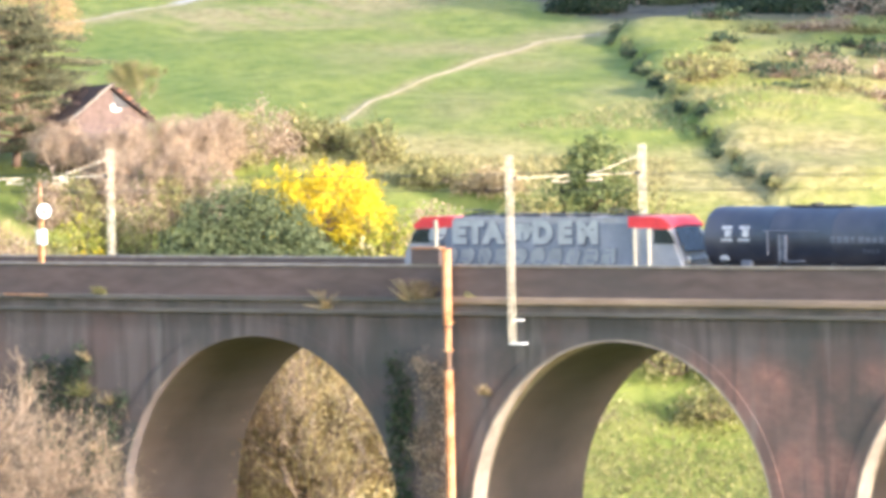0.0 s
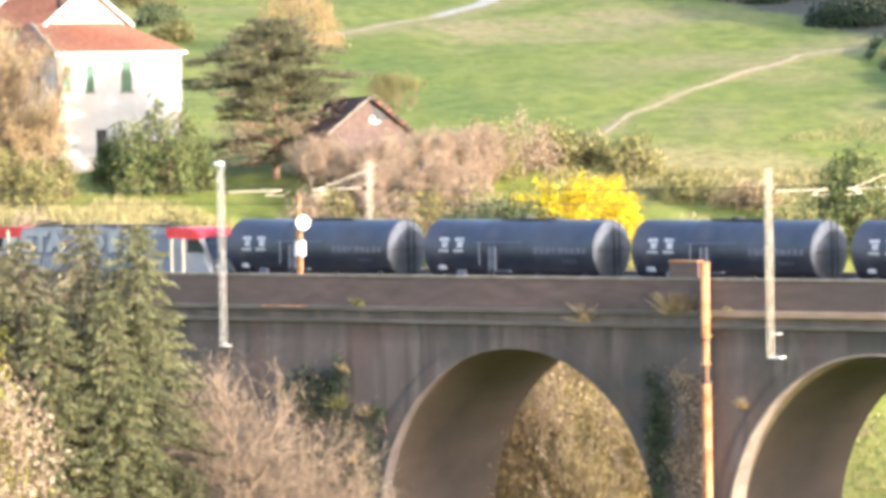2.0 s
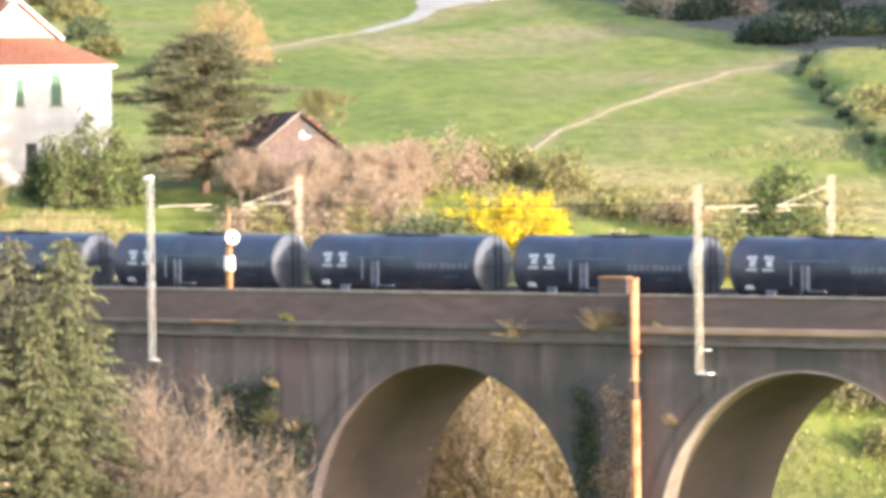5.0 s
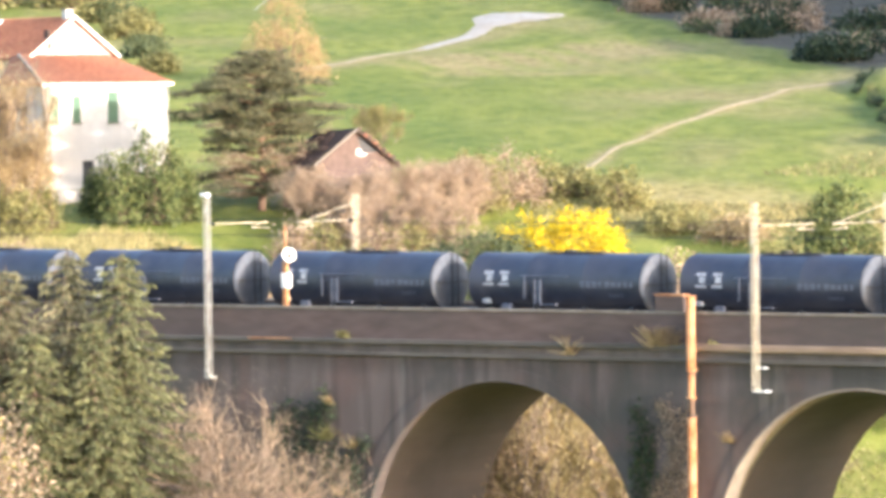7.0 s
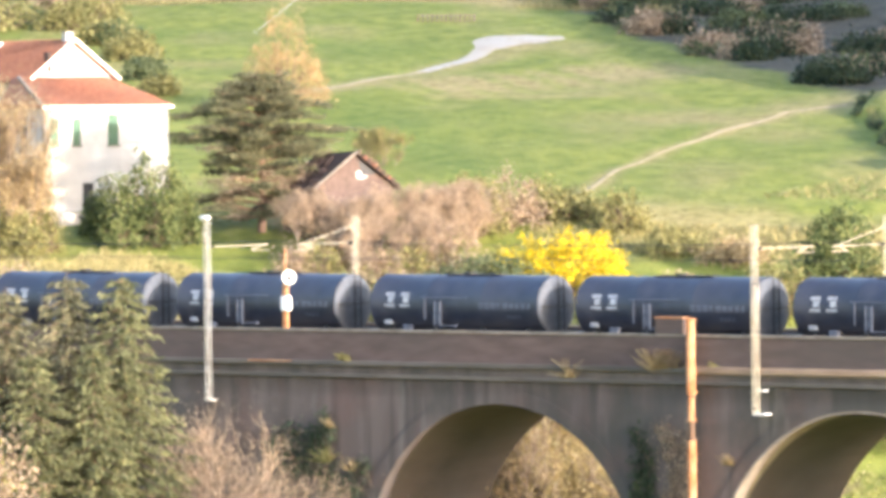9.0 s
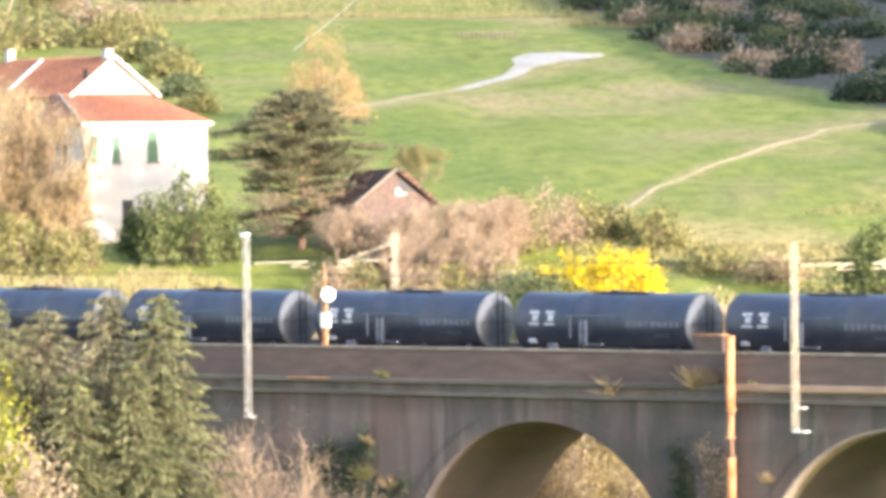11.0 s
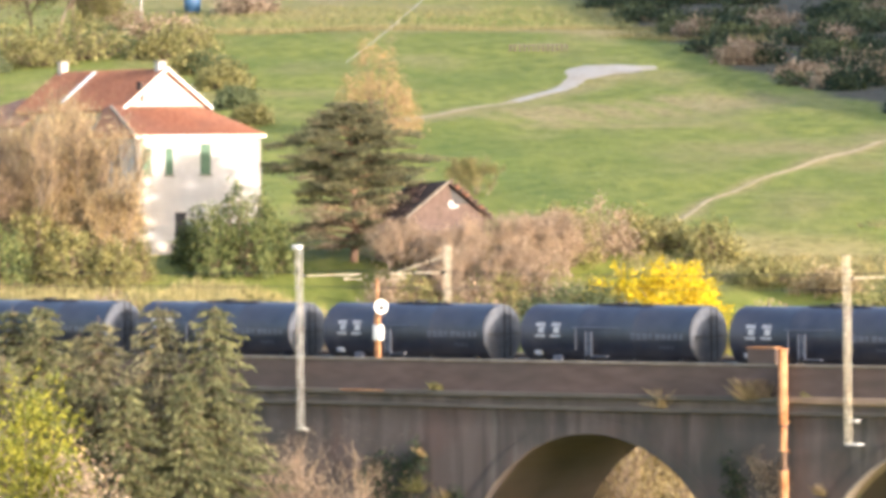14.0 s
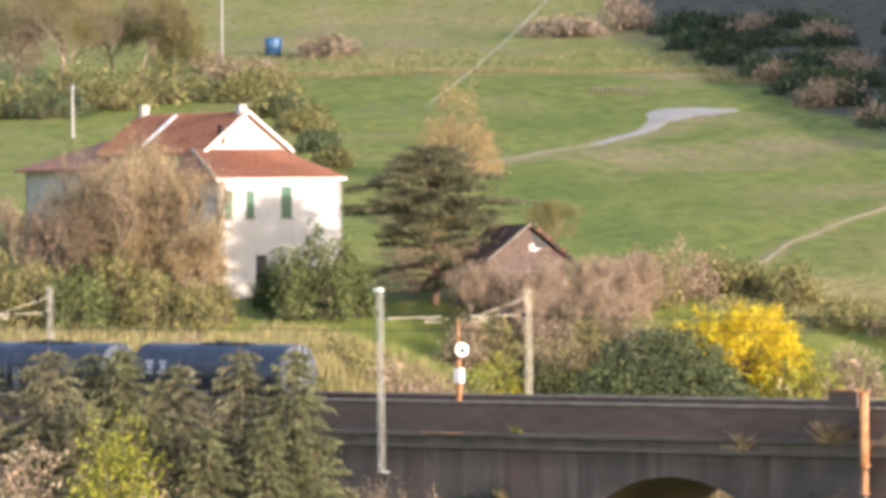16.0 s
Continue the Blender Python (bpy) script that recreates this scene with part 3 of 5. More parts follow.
def revolve(profile, n=28, closed=False):
    """A body of revolution about the x axis from (x, r) pairs."""
    bm = bmesh.new()
    rings = []
    for x, r in profile:
        rings.append([bm.verts.new((x, r * math.cos(2 * math.pi * k / n), r * math.sin(2 * math.pi * k / n))) for k in range(n)])
    for a, b in zip(rings, rings[1:]):
        for k in range(n):
            bm.faces.new((a[k], b[k], b[(k + 1) % n], a[(k + 1) % n]))
    bm.faces.new(rings[0])
    bm.faces.new(rings[-1][::-1])
    return finish(bm, True)


def bogie(root, x, wheelbase=1.8):
    b = part("bogie", box(boxed(x - 1.6, x + 1.6, -1.02, -0.86, 0.42, 0.78, bevel=0.04), x - 1.6, x + 1.6, 0.86, 1.02, 0.42, 0.78, 0.04), BLACK, root, "black steel bogie frame")
    box_bm = boxed(x - 0.3, x + 0.3, -0.95, 0.95, 0.45, 0.72)
    part("bolster", box_bm, BLACK, b)
    for wx in (x - wheelbase / 2, x + wheelbase / 2):
        for y in (-0.75, 0.75):
            bm = bmesh.new()
            tube(bm, (wx, y - 0.065, 0.46), (wx, y + 0.065, 0.46), 0.46, n=20)
            part("wheel", bm, STEEL, b, "steel wheel")
        part("axle", tube(bmesh.new(), (wx, -0.95, 0.46), (wx, 0.95, 0.46), 0.09), STEEL, b)


def marking(root, x0, x1, z, n, h, seed, mat, radius, axis):
    """A row of plain bars lying on the round side of a tank."""
    rng = random.Random(seed)
    step_x = (x1 - x0) / n
    for k in range(n):
        bm = bmesh.new()
        w = step_x * rng.uniform(0.5, 0.85)
        hh = h * rng.uniform(0.8, 1.0)
        pts = []
        for zz in (z - hh / 2, z, z + hh / 2):
            y = -math.sqrt(max(radius ** 2 - (zz - axis) ** 2, 0)) - 0.008
            pts.append((y, zz))
        for (ya, za), (yb, zb) in zip(pts, pts[1:]):
            a = x0 + k * step_x
            bm.faces.new([bm.verts.new(p) for p in ((a, ya, za), (a + w, ya, za), (a + w, yb, zb), (a, yb, zb))])
        part("marking", bm, mat, root, "plain pale marking")


def tank_wagon(last=False):
    root = thing("tank_wagon", TRACK @ pose(0, 3.6, RAIL), "dark navy bogie tank wagon closing the train, end ladder toned as sunlit" if last else "dark navy bogie tank wagon with grey-blue domed ends", "tank wagon", "tank wagons of the train")
    axis, r, half = 2.63, 1.65, 6.05
    tank = part("tank", revolve([(-half, r), (-half + 0.05, r + 0.02), (-half + 0.12, r), (-2, r), (-1.96, r + 0.012), (-1.88, r), (1.9, r), (1.94, r + 0.012), (2.02, r), (half - 0.12, r), (half - 0.05, r + 0.02), (half, r)], 40), NAVY, root, "dark navy painted steel barrel", pose(0, 0, axis))
    for side in (-1, 1):
        prof = [(side * (half + 0.3 * math.sin(a)), r * math.cos(a)) for a in [math.pi / 2 * k / 9 for k in range(9)]] + [(side * (half + 0.3), 0.03)]
        part("tank_end", revolve(prof, 40), TANK_END, root, "grey-blue domed tank end", pose(0, 0, axis))
    bm = bmesh.new()
    for k in range(8):
        box(bm, half + 0.38, half + 0.42, -0.25, 0.25, 1.5 + k * 0.33, 1.54 + k * 0.33)
    for y in (-0.27, 0.25):
        box(bm, half + 0.36, half + 0.42, y, y + 0.04, 0.9, 4.3)
    # light put into the paint: dark between wagons, pale at the sunlit tail
    part("ladder", bm, MARK if last else BLACK, root, "steel end ladder, toned pale for sunlight" if last else "steel end ladder, toned dark for shade")
    part("seam_bar", boxed(half + 0.1, half + 0.34, -1.45, 1.45, axis - 0.06, axis), BLACK, root, "dark bar across the tank end")
    if last:
        part("tail_lamp", boxed(6.9, 7.05, -1.15, -0.85, 1.25, 1.6, bevel=0.03), WHITE, root, "white tail lamp housing")
    part("underframe", box(box(boxed(-6.9, 6.9, -0.55, -0.35, 0.85, 1.15), -6.9, 6.9, 0.35, 0.55, 0.85, 1.15), -6.9, -6.6, -1.2, 1.2, 0.85, 1.15), BLACK, root, "black steel underframe")
    part("headstock", boxed(6.6, 6.9, -1.25, 1.25, 0.82, 1.18), BLACK, root)
    for x in (-6.4, 6.4):
        part("end_platform", boxed(x - 0.45, x + 0.45, -1.3, 1.3, 1.16, 1.22), BLACK, root)
    for x in (-5.0, -1.7, 1.7, 5.0):
        part("saddle", boxed(x - 0.15, x + 0.15, -1.1, 1.1, 1.0, 1.75), BLACK, root)
    for x, s in ((-6.9, -1), (6.9, 1)):
        for y in (-0.875, 0.875):
            bm = bmesh.new()
            tube(bm, (x, y, 1.04), (x + s * 0.42, y, 1.04), 0.09)
            tube(bm, (x + s * 0.42, y, 1.04), (x + s * 0.5, y, 1.04), 0.22, n=14)
            part("buffer", bm, BLACK, root)
    bm = bmesh.new()
    box(bm, -1.6, 2.4, -0.35, 0.35, axis + r + 0.02, axis + r + 0.07)
    tube(bm, (0, 0, axis + r - 0.05), (0, 0, axis + r + 0.16), 0.35, n=16)
    part("walkway", bm, BLACK, root, "low grating walkway and manhole")
    part("side_rail", tube(bmesh.new(), (-2.3, -1.69, axis + 0.41), (1.1, -1.69, axis + 0.41), 0.03), FAINT, root, "thin grey side rail")
    bm = bmesh.new()
    for x in (-1.32, -0.88):
        box(bm, x, x + 0.07, -1.76, -1.69, 1.45, axis + 0.2)
    for k in range(6):
        box(bm, -1.32, -0.81, -1.75, -1.70, 1.55 + k * 0.22, 1.58 + k * 0.22)
    part("side_ladder", bm, FAINT, root, "grey side ladder")
    part("ladder_plate", boxed(-1.22, -0.95, -1.70, -1.66, 1.6, axis + 0.18), FAINT, root)
    part("foot_step", boxed(-1.0, 0.2, -1.76, -1.5, 1.43, 1.5), FAINT, root, "pale foot step")
    part("grab_post", boxed(-2.02, -1.96, -1.75, -1.69, 1.8, axis + 0.35), FAINT, root)
    part("valve_box", boxed(-5.2, -4.7, -1.45, -1.15, 1.5, 1.75, bevel=0.03), MARK, root, "pale valve box")
    part("brake_box", boxed(-3.9, -3.3, -1.4, -1.1, 1.2, 1.5, bevel=0.03), FAINT, root)
    for x0, x1 in ((-4.95, -4.05), (-3.85, -2.95)):
        marking(root, x0, x1 + 0.2, axis + 0.58, 1, 0.2, 3, MARK, r, axis)
        marking(root, x0 + 0.2, x1, axis + 0.28, 1, 0.34, 8, MARK, r, axis)
        marking(root, x0 - 0.05, x1 + 0.3, axis - 0.06, 1, 0.18, 4, MARK, r, axis)
    marking(root, 1.85, 5.75, axis - 0.03, 9, 0.36, 5, FAINT, r, axis)
    marking(root, 3.8, 4.9, axis - 0.63, 4, 0.22, 6, FAINT, r, axis)
    bogie(root, -4.6)
    bogie(root, 4.6)
    return root


def letter(root, sign, x, z, size, y):
    """One fat sprayed letter with its dark outline, standing on the body's side."""
    for mat, fat, lift, label in ((SPRAY_DARK, 0.13, 0.0, "dark sprayed shade of a letter"), (SPRAY_LIGHT, 0.11, -0.008, "pale sprayed letter")):
        text = bpy.data.curves.new("letter", "FONT")
        text.body, text.size, text.offset, text.extrude, text.align_x = sign, size * 1.4, fat, 0.003, "CENTER"
        text.resolution_u = 3
        holder = bpy.data.objects.new("letter", text)
        me = bpy.data.meshes.new_from_object(holder)
        bpy.data.objects.remove(holder)
        me.materials.clear()
        me.materials.append(mat)
        ob = new("spray_letter" if lift else "spray_outline", me)
        ob.matrix_basis = (pose(x, y + lift, z, 90, 0, 0) if lift else pose(x + 0.12, y, z - 0.1, 90, 0, 0)) @ Matrix.Diagonal((1.12, 1, 1, 1))
        ob.parent = root
        tagged(ob, label)


def loco():
    root = thing("locomotive", TRACK @ pose(0, 3.6, RAIL), "red and silver-grey electric locomotive covered in graffiti", "locomotive")
    half, w, top = 9.2, 1.48, 3.75
    # side profile with sloping cab fronts, pushed across the width
    prof = [(-half, 0.9), (-half - 0.05, 1.5), (-half + 0.75, 3.25), (-half + 1.25, top - 0.08), (-half + 1.8, top), (half - 1.8, top), (half - 1.25, top - 0.08), (half - 0.75, 3.25), (half + 0.05, 1.5), (half, 0.9)]
    bm = prism(bmesh.new(), [(x, -w, z) for x, z in prof], (0, 2 * w, 0))
    bmesh.ops.bevel(bm, geom=[e for e in bm.edges if abs(e.verts[0].co.y - e.verts[1].co.y) < 0.01 and e.verts[0].co.z > 3.0], offset=0.16, segments=3, affect="EDGES")
    part("body", finish(bm), LOCO_GREY, root, "silver-grey painted steel body")
    for side in (-1, 1):
        ring = [(side * (half - 0.82), 3.12), (side * (half - 0.62), 3.28), (side * (half - 1.2), top - 0.03), (side * (half - 1.8), top + 0.03), (side * (half - 3.4), top + 0.03), (side * (half - 3.4), 3.22)]
        bm = prism(bmesh.new(), [(x, -w - 0.02, z) for x, z in ring], (0, 2 * w + 0.04, 0))
        part("cab_hood", finish(bm), LOCO_RED, root, "red painted cab roof band")
        ring = [(side * (half - 0.55), 2.75), (side * (half - 0.86), 3.12), (side * (half - 1.75), 3.12), (side * (half - 1.75), 2.35), (side * (half - 0.4), 2.35)]
        for y in (-w - 0.015, w - 0.005):
            part("cab_window", finish(prism(bmesh.new(), [(x, y, z) for x, z in ring], (0, 0.02, 0))), GLASS_DARK, root, "dark cab side window")
        a, b = (side * (half + 0.0), 1.95), (side * (half - 0.72), 3.2)
        bm = prism(bmesh.new(), [(a[0], -1.2, a[1]), (a[0], 1.2, a[1]), (b[0], 1.1, b[1]), (b[0], -1.1, b[1])], (side * 0.05, 0, 0.02))
        part("windscreen", finish(bm), GLASS_DARK, root, "dark sloping windscreen")
        for y in (-0.85, 0.85):
            part("headlight", tube(bmesh.new(), (side * (half - 0.02), y, 1.55), (side * (half + 0.09), y, 1.55), 0.13, n=12), WHITE, root)
        bm = boxed(side * half - 0.3, side * half + 0.3, -1.3, 1.3, 0.7, 1.1, bevel=0.05)
        part("buffer_beam", bm, BLACK, root)
        for x in ((half - 2.05, half - 2.95) if side > 0 else (half - 2.2,)):
            part("handrail", boxed(side * x - 0.09, side * x + 0.09, -w - 0.1, -w - 0.03, 1.0, 3.15 if side > 0 else 3.6), CREAM, root, "pale door handrail")
        part("cab_door", boxed(min(side * (half - 2.1), side * (half - 2.8)), max(side * (half - 2.1), side * (half - 2.8)), -w - 0.012, -w + 0.01, 1.05, 3.15), LOCO_GREY, root)
        bogie(root, side * 5.2, 2.6)
    part("skirt", boxed(-half + 1, half - 1, -1.35, 1.35, 0.55, 1.0), BLACK, root)
    part("spray_ground", boxed(-half + 1.9, half - 3.0, -w - 0.012, -w + 0.01, 1.1, 3.42), SPRAY, root, "slate-blue sprayed graffiti background")
    rng = random.Random(11)
    for row, (x0, x1, z0, z1) in enumerate(((-7.5, 4.0, 2.4, 3.5), (-6.6, 5.2, 1.15, 2.15))):
        n = 8 if row == 0 else 10
        pitch = (x1 - x0) / n
        for k in range(n):
            if row == 0 and k not in (0, 4):
                continue
            a = x0 + k * pitch
            mid_x, mid_z = a + pitch * 0.42, (z0 + z1) / 2
            y = -w - 0.018 - 0.002 * k
            n_pts = 13
            ring = []
            for q in range(n_pts):
                t = 2 * math.pi * q / n_pts
                sq = 1.0 / max(abs(math.cos(t)), abs(math.sin(t))) ** 0.75
                rr = sq * rng.uniform(0.82, 1.02)
                ring.append((mid_x + pitch * 0.43 * rr * math.cos(t) + 0.12 * math.sin(t), y, mid_z + (z1 - z0) * 0.47 * rr * math.sin(t)))
            halo = [((px - mid_x) * 1.14 + mid_x + 0.05, py + 0.003, (pz - mid_z) * 1.12 + mid_z - 0.03) for px, py, pz in ring]
            part("spray_outline", finish(prism(bmesh.new(), halo, (0, 0.01, 0))), SPRAY_DARK, root, "dark sprayed outline")
            blob = part("spray_shape", finish(prism(bmesh.new(), ring, (0, 0.01, 0))), SPRAY_LIGHT if row == 0 else SPRAY_MID, root, "pale bubble-shaped graffiti block")
            for cut in range(rng.choice((1, 2, 2))):
                cx = mid_x + rng.uniform(-0.25, 0.25) * pitch
                cz = mid_z + (cut - 0.5) * 0.42 + rng.uniform(-0.08, 0.08)
                lx, lz = (0.30, 0.07) if rng.random() < 0.6 else (0.08, 0.26)
                part("spray_gap", box(bmesh.new(), cx - lx, cx + lx, y - 0.006, y - 0.001, cz - lz, cz + lz, 0.002), SPRAY, blob)
    for sign, x in (("E", -5.45), ("T", -4.35), ("A", -3.15), ("D", 0.15), ("E", 1.65), ("M", 3.15)):
        letter(root, sign, x, 2.42, 1.12, -w - 0.03)
    for x in (-4.8, 4.8):
        bm = bmesh.new()
        tube(bm, (x - 0.9, 0, top + 0.12), (x + 0.7, 0, top + 0.25), 0.04)
        tube(bm, (x + 0.7, 0, top + 0.25), (x - 0.8, 0, top + 0.34), 0.03)
        tube(bm, (x - 0.8, -0.8, top + 0.36), (x - 0.8, 0.8, top + 0.36), 0.03)
        box(bm, x - 1.0, x + 1.0, -0.6, 0.6, top + 0.02, top + 0.10)
        part("pantograph", bm, BLACK, root, "folded roof pantograph")
    for x in (-2.6, -1.0, 0.8, 2.4):
        part("roof_box", boxed(x - 0.55, x + 0.55, -0.9, 0.9, top - 0.02, top + 0.16, bevel=0.03), BLACK, root)
    return root


SPRAY_DARK = material("dark_spray_paint", (0.045, 0.055, 0.085), (0.09, 0.10, 0.14), 1.0, 0.6, 0.03)
SPRAY_MID = material("grey_green_spray_paint", (0.16, 0.185, 0.20), (0.25, 0.28, 0.29), 1.0, 0.6, 0.03)
SPEED, PITCH = 25.84, 14.83
LOCO = loco()
WAGONS = [tank_wagon()]
for k in range(22):
    WAGONS.append(copy_thing(WAGONS[0], TRACK @ pose(PITCH * (k + 1), 3.6, RAIL)))
WAGONS.append(tank_wagon(True))
WAGONS_AT = [38.79 + PITCH * k for k in range(24)]

# ---- masts, signal, pipe and wires ----


def mast(s, y, foot, top, arm_to, label, lamp=False, bracket=False, mat=None):
    root = thing("catenary_mast", TRACK @ pose(s, y, foot), label, "catenary mast", "masts along the railway")
    h = top - foot
    mat = mat or GALV
    for dx in (-0.17, 0.14):
        for dy in (-0.12, 0.09):
            part("upright", boxed(dx, dx + 0.04, dy, dy + 0.04, 0, h), mat, root)
    bm = bmesh.new()
    n = int(h / 0.62)
    for k in range(n):
        z0, z1 = h * k / n, h * (k + 1) / n
        a, b = (-0.15, 0.15) if k % 2 else (0.15, -0.15)
        tube(bm, (a, -0.11, z0), (b, -0.11, z1), 0.02, n=5)
        tube(bm, (a, 0.11, z0), (b, 0.11, z1), 0.02, n=5)
    part("lattice", bm, mat, root, "zigzag lattice bars")
    way = 1 if arm_to > y else -1
    reach = abs(arm_to - y)
    z = 26.9 - foot
    z += 0.2
    part("cantilever", tube(bmesh.new(), (0, 0, z - 0.35), (0, way * reach, z - 0.35), 0.026), CREAM, root, "cream horizontal cantilever arm")
    if y > 5:
        part("stay", tube(bmesh.new(), (0, 0, z + 0.65), (0, way * reach * 0.9, z - 0.3), 0.02), CREAM, root)
    bm = bmesh.new()
    tube(bm, (0, way * reach * 0.95, z - 0.3), (0, way * reach * 0.72, z - 0.62), 0.022)
    tube(bm, (0, way * reach * 0.72, z - 0.62), (0, way * reach * 1.02, z - 0.66), 0.02)
    part("registration_arm", bm, CREAM, root)
    bm = bmesh.new()
    for k in range(5):
        tube(bm, (0, way * (0.28 + 0.07 * k), z - 0.35), (0, way * (0.31 + 0.07 * k), z - 0.35), 0.09, n=10)
    part("insulator", bm, BLACK, root)
    if lamp:
        part("cap", boxed(-0.34, 0.16, -0.2, 0.2, h, h + 0.22, bevel=0.06), WHITE, root, "white cap on the mast head")
    if bracket:
        bm = bmesh.new()
        box(bm, -0.1, 0.75, -0.15, 0.4, -0.06, 0.02)
        part("foot_bracket", bm, WHITE, root, "pale steel foot bracket")
        bm = bmesh.new()
        box(bm, 0.1, 0.6, -0.1, 0.35, 1.2, 1.26)
        part("upper_bracket", bm, WHITE, root)
    else:
        part("foot_bracket", boxed(-0.2, 0.3, -0.15, 0.4, -0.05, 0.03), GALV, root)
    return root


mast(-17.1, -0.62, 18.0, 28.3, 4.7, "tall pale lattice catenary mast with a white cap", lamp=True)
mast(22.0, -0.62, 18.0, 28.0, 4.7, "tall cream lattice catenary mast on a white foot bracket", bracket=True, mat=CREAM)
mast(61.2, -0.62, 18.0, 28.0, 4.7, "tall cream lattice catenary mast on the viaduct face", bracket=True, mat=CREAM)
for s in (-15.6, 22.6, 61.8):
    mast(s, 10.6, 18.0, 28.3, 5.6, "lattice catenary mast on the far side of the viaduct", mat=CREAM)
mast(-55.3, 10.6, 20.1, 28.4, 5.6, "lattice catenary mast beside the far track")

for y in (3.6, 7.4):
    for z, r, nm in ((26.95, 0.012, "messenger_wire"), (25.95, 0.012, "contact_wire")):
        bm = bmesh.new()
        for k in range(-12, 10):
            a, b = 22.0 + 39.2 * k, 22.0 + 39.2 * (k + 1)
            sag = 0.25 if nm == "messenger_wire" else 0.0
            for j in range(6):
                t0, t1 = j / 6, (j + 1) / 6
                tube(bm, (a + (b - a) * t0, 0, z - sag * 4 * t0 * (1 - t0)), (a + (b - a) * t1, 0, z - sag * 4 * t1 * (1 - t1)), r, n=5)
        tagged(part(nm, bm, BLACK, None, "thin dark overhead railway wire", TRACK @ pose(0, y, 0)), category="overhead wire", group="overhead wires")


def signal():
    root = thing("railway_signal", TRACK @ pose(-11.6, -0.1, 22.13), "rusty orange railway signal post with a white disc", "railway signal")
    part("post", boxed(-0.16, 0.16, -0.1, 0.1, 0, 2.5, bevel=0.03), RUST, root, "rusty orange post")
    part("finial", boxed(-0.07, 0.07, -0.05, 0.05, 2.5, 4.5, bevel=0.02), RUST, root)
    part("white_box", boxed(-0.12, 0.38, -0.28, 0.1, 1.0, 1.85, bevel=0.05), WHITE, root, "white painted equipment box")
    bm = bmesh.new()
    bmesh.ops.create_cone(bm, cap_ends=True, segments=28, radius1=0.40, radius2=0.40, depth=0.07, matrix=Matrix.Translation((0.55, -0.3, 2.9)) @ pose(0, 0, 0, 0, 90, -35))
    disc = part("disc", bm, WHITE, root, "round white signal disc")
    bm = bmesh.new()
    bmesh.ops.create_cone(bm, cap_ends=True, segments=24, radius1=0.15, radius2=0.15, depth=0.14, matrix=Matrix.Translation((0.59, -0.33, 2.85)) @ pose(0, 0, 0, 0, 90, -35))
    part("lens", bm, BLACK, disc, "dark signal lens")
    part("bracket", tube(bmesh.new(), (0, 0, 2.2), (0.6, -0.25, 2.7), 0.06), RUST, root)
    return root


signal()


def downpipe():
    root = thing("downpipe", TRACK @ pose(17.7, -0.62, 0.0), "rusty orange iron downpipe on the viaduct pier", "downpipe")
    z = 0.2
    k = 0
    for z1 in (6.5, 12.2, 16.6, 17.6, 18.9, 20.1, 23.0):
        part("pipe_length", tube(bmesh.new(), (0, 0, z), (0, 0, z1 - 0.06), 0.19 if k in (3, 4) else 0.25, n=16), STEEL if k == 3 else RUST, root)
        part("collar", tube(bmesh.new(), (0, 0, z1 - 0.08), (0, 0, z1), 0.31, n=16), BLACK if k in (2, 4) else RUST, root)
        z = z1
        k += 1
    part("wall_bracket", boxed(-0.05, 0.05, 0, 0.6, 19.0, 19.1), RUST, root)
    box_ob = thing("cabinet", TRACK @ pose(15.9, 0.07, 22.13), "brown rusty sheet-metal cabinet on the parapet", "cabinet")
    part("case", boxed(-0.95, 0.95, -0.25, 0.25, 0, 0.85, bevel=0.03), PARAPET, box_ob)
    part("lid", boxed(-1.0, 1.0, -0.3, 0.3, 0.85, 0.93, bevel=0.02), RUST, box_ob, "rusty lid")


downpipe()

# ---- house and shed ----
HOUSE_TURN = 35.0  # the lit wall runs along the house's own x axis


def wall_with_holes(name, length, height, holes, mat, parent, m, thick=0.35, gable=0.0):
    """A wall in its own x-z plane, its face at y = 0, with real openings through it."""
    xs = sorted({0.0, length, *[h[0] for h in holes], *[h[1] for h in holes]})
    zs = sorted({0.0, height, *[h[2] for h in holes], *[h[3] for h in holes]})
    bm = bmesh.new()
    for x0, x1 in zip(xs, xs[1:]):
        for z0, z1 in zip(zs, zs[1:]):
            if any(h[0] <= x0 and x1 <= h[1] and h[2] <= z0 and z1 <= h[3] for h in holes):
                continue
            box(bm, x0, x1, 0, thick, z0, z1)
    if gable:
        prism(bm, [(0, 0, height), (length, 0, height), (length / 2, 0, height + gable)], (0, thick, 0))
    bmesh.ops.remove_doubles(bm, verts=bm.verts, dist=0.001)
    return part(name, bm, mat, parent, m=m)


def roof_slab(name, ring, parent, mat, thick=0.18, label="terracotta tiled roof slope"):
    return part(name, finish(prism(bmesh.new(), ring, (0, 0, -thick))), mat, parent, label)


def tile_ribs(slope, low_a, low_b, high_b, high_a, pitch=0.34):
    """Rows of round cover tiles running up a roof slope."""
    low_a, low_b, high_a, high_b = map(Vector, (low_a, low_b, high_a, high_b))
    n = max(2, int((low_b - low_a).length / pitch))
    bm = bmesh.new()
    for k in range(n):
        t = (k + 0.5) / n
        tube(bm, low_a.lerp(low_b, t) + Vector((0, 0, 0.02)), high_a.lerp(high_b, t) + Vector((0, 0, 0.02)), 0.09, 0.08, 6)
    return tagged(part("cover_tiles", bm, ROOF, slope), kind="stuff")


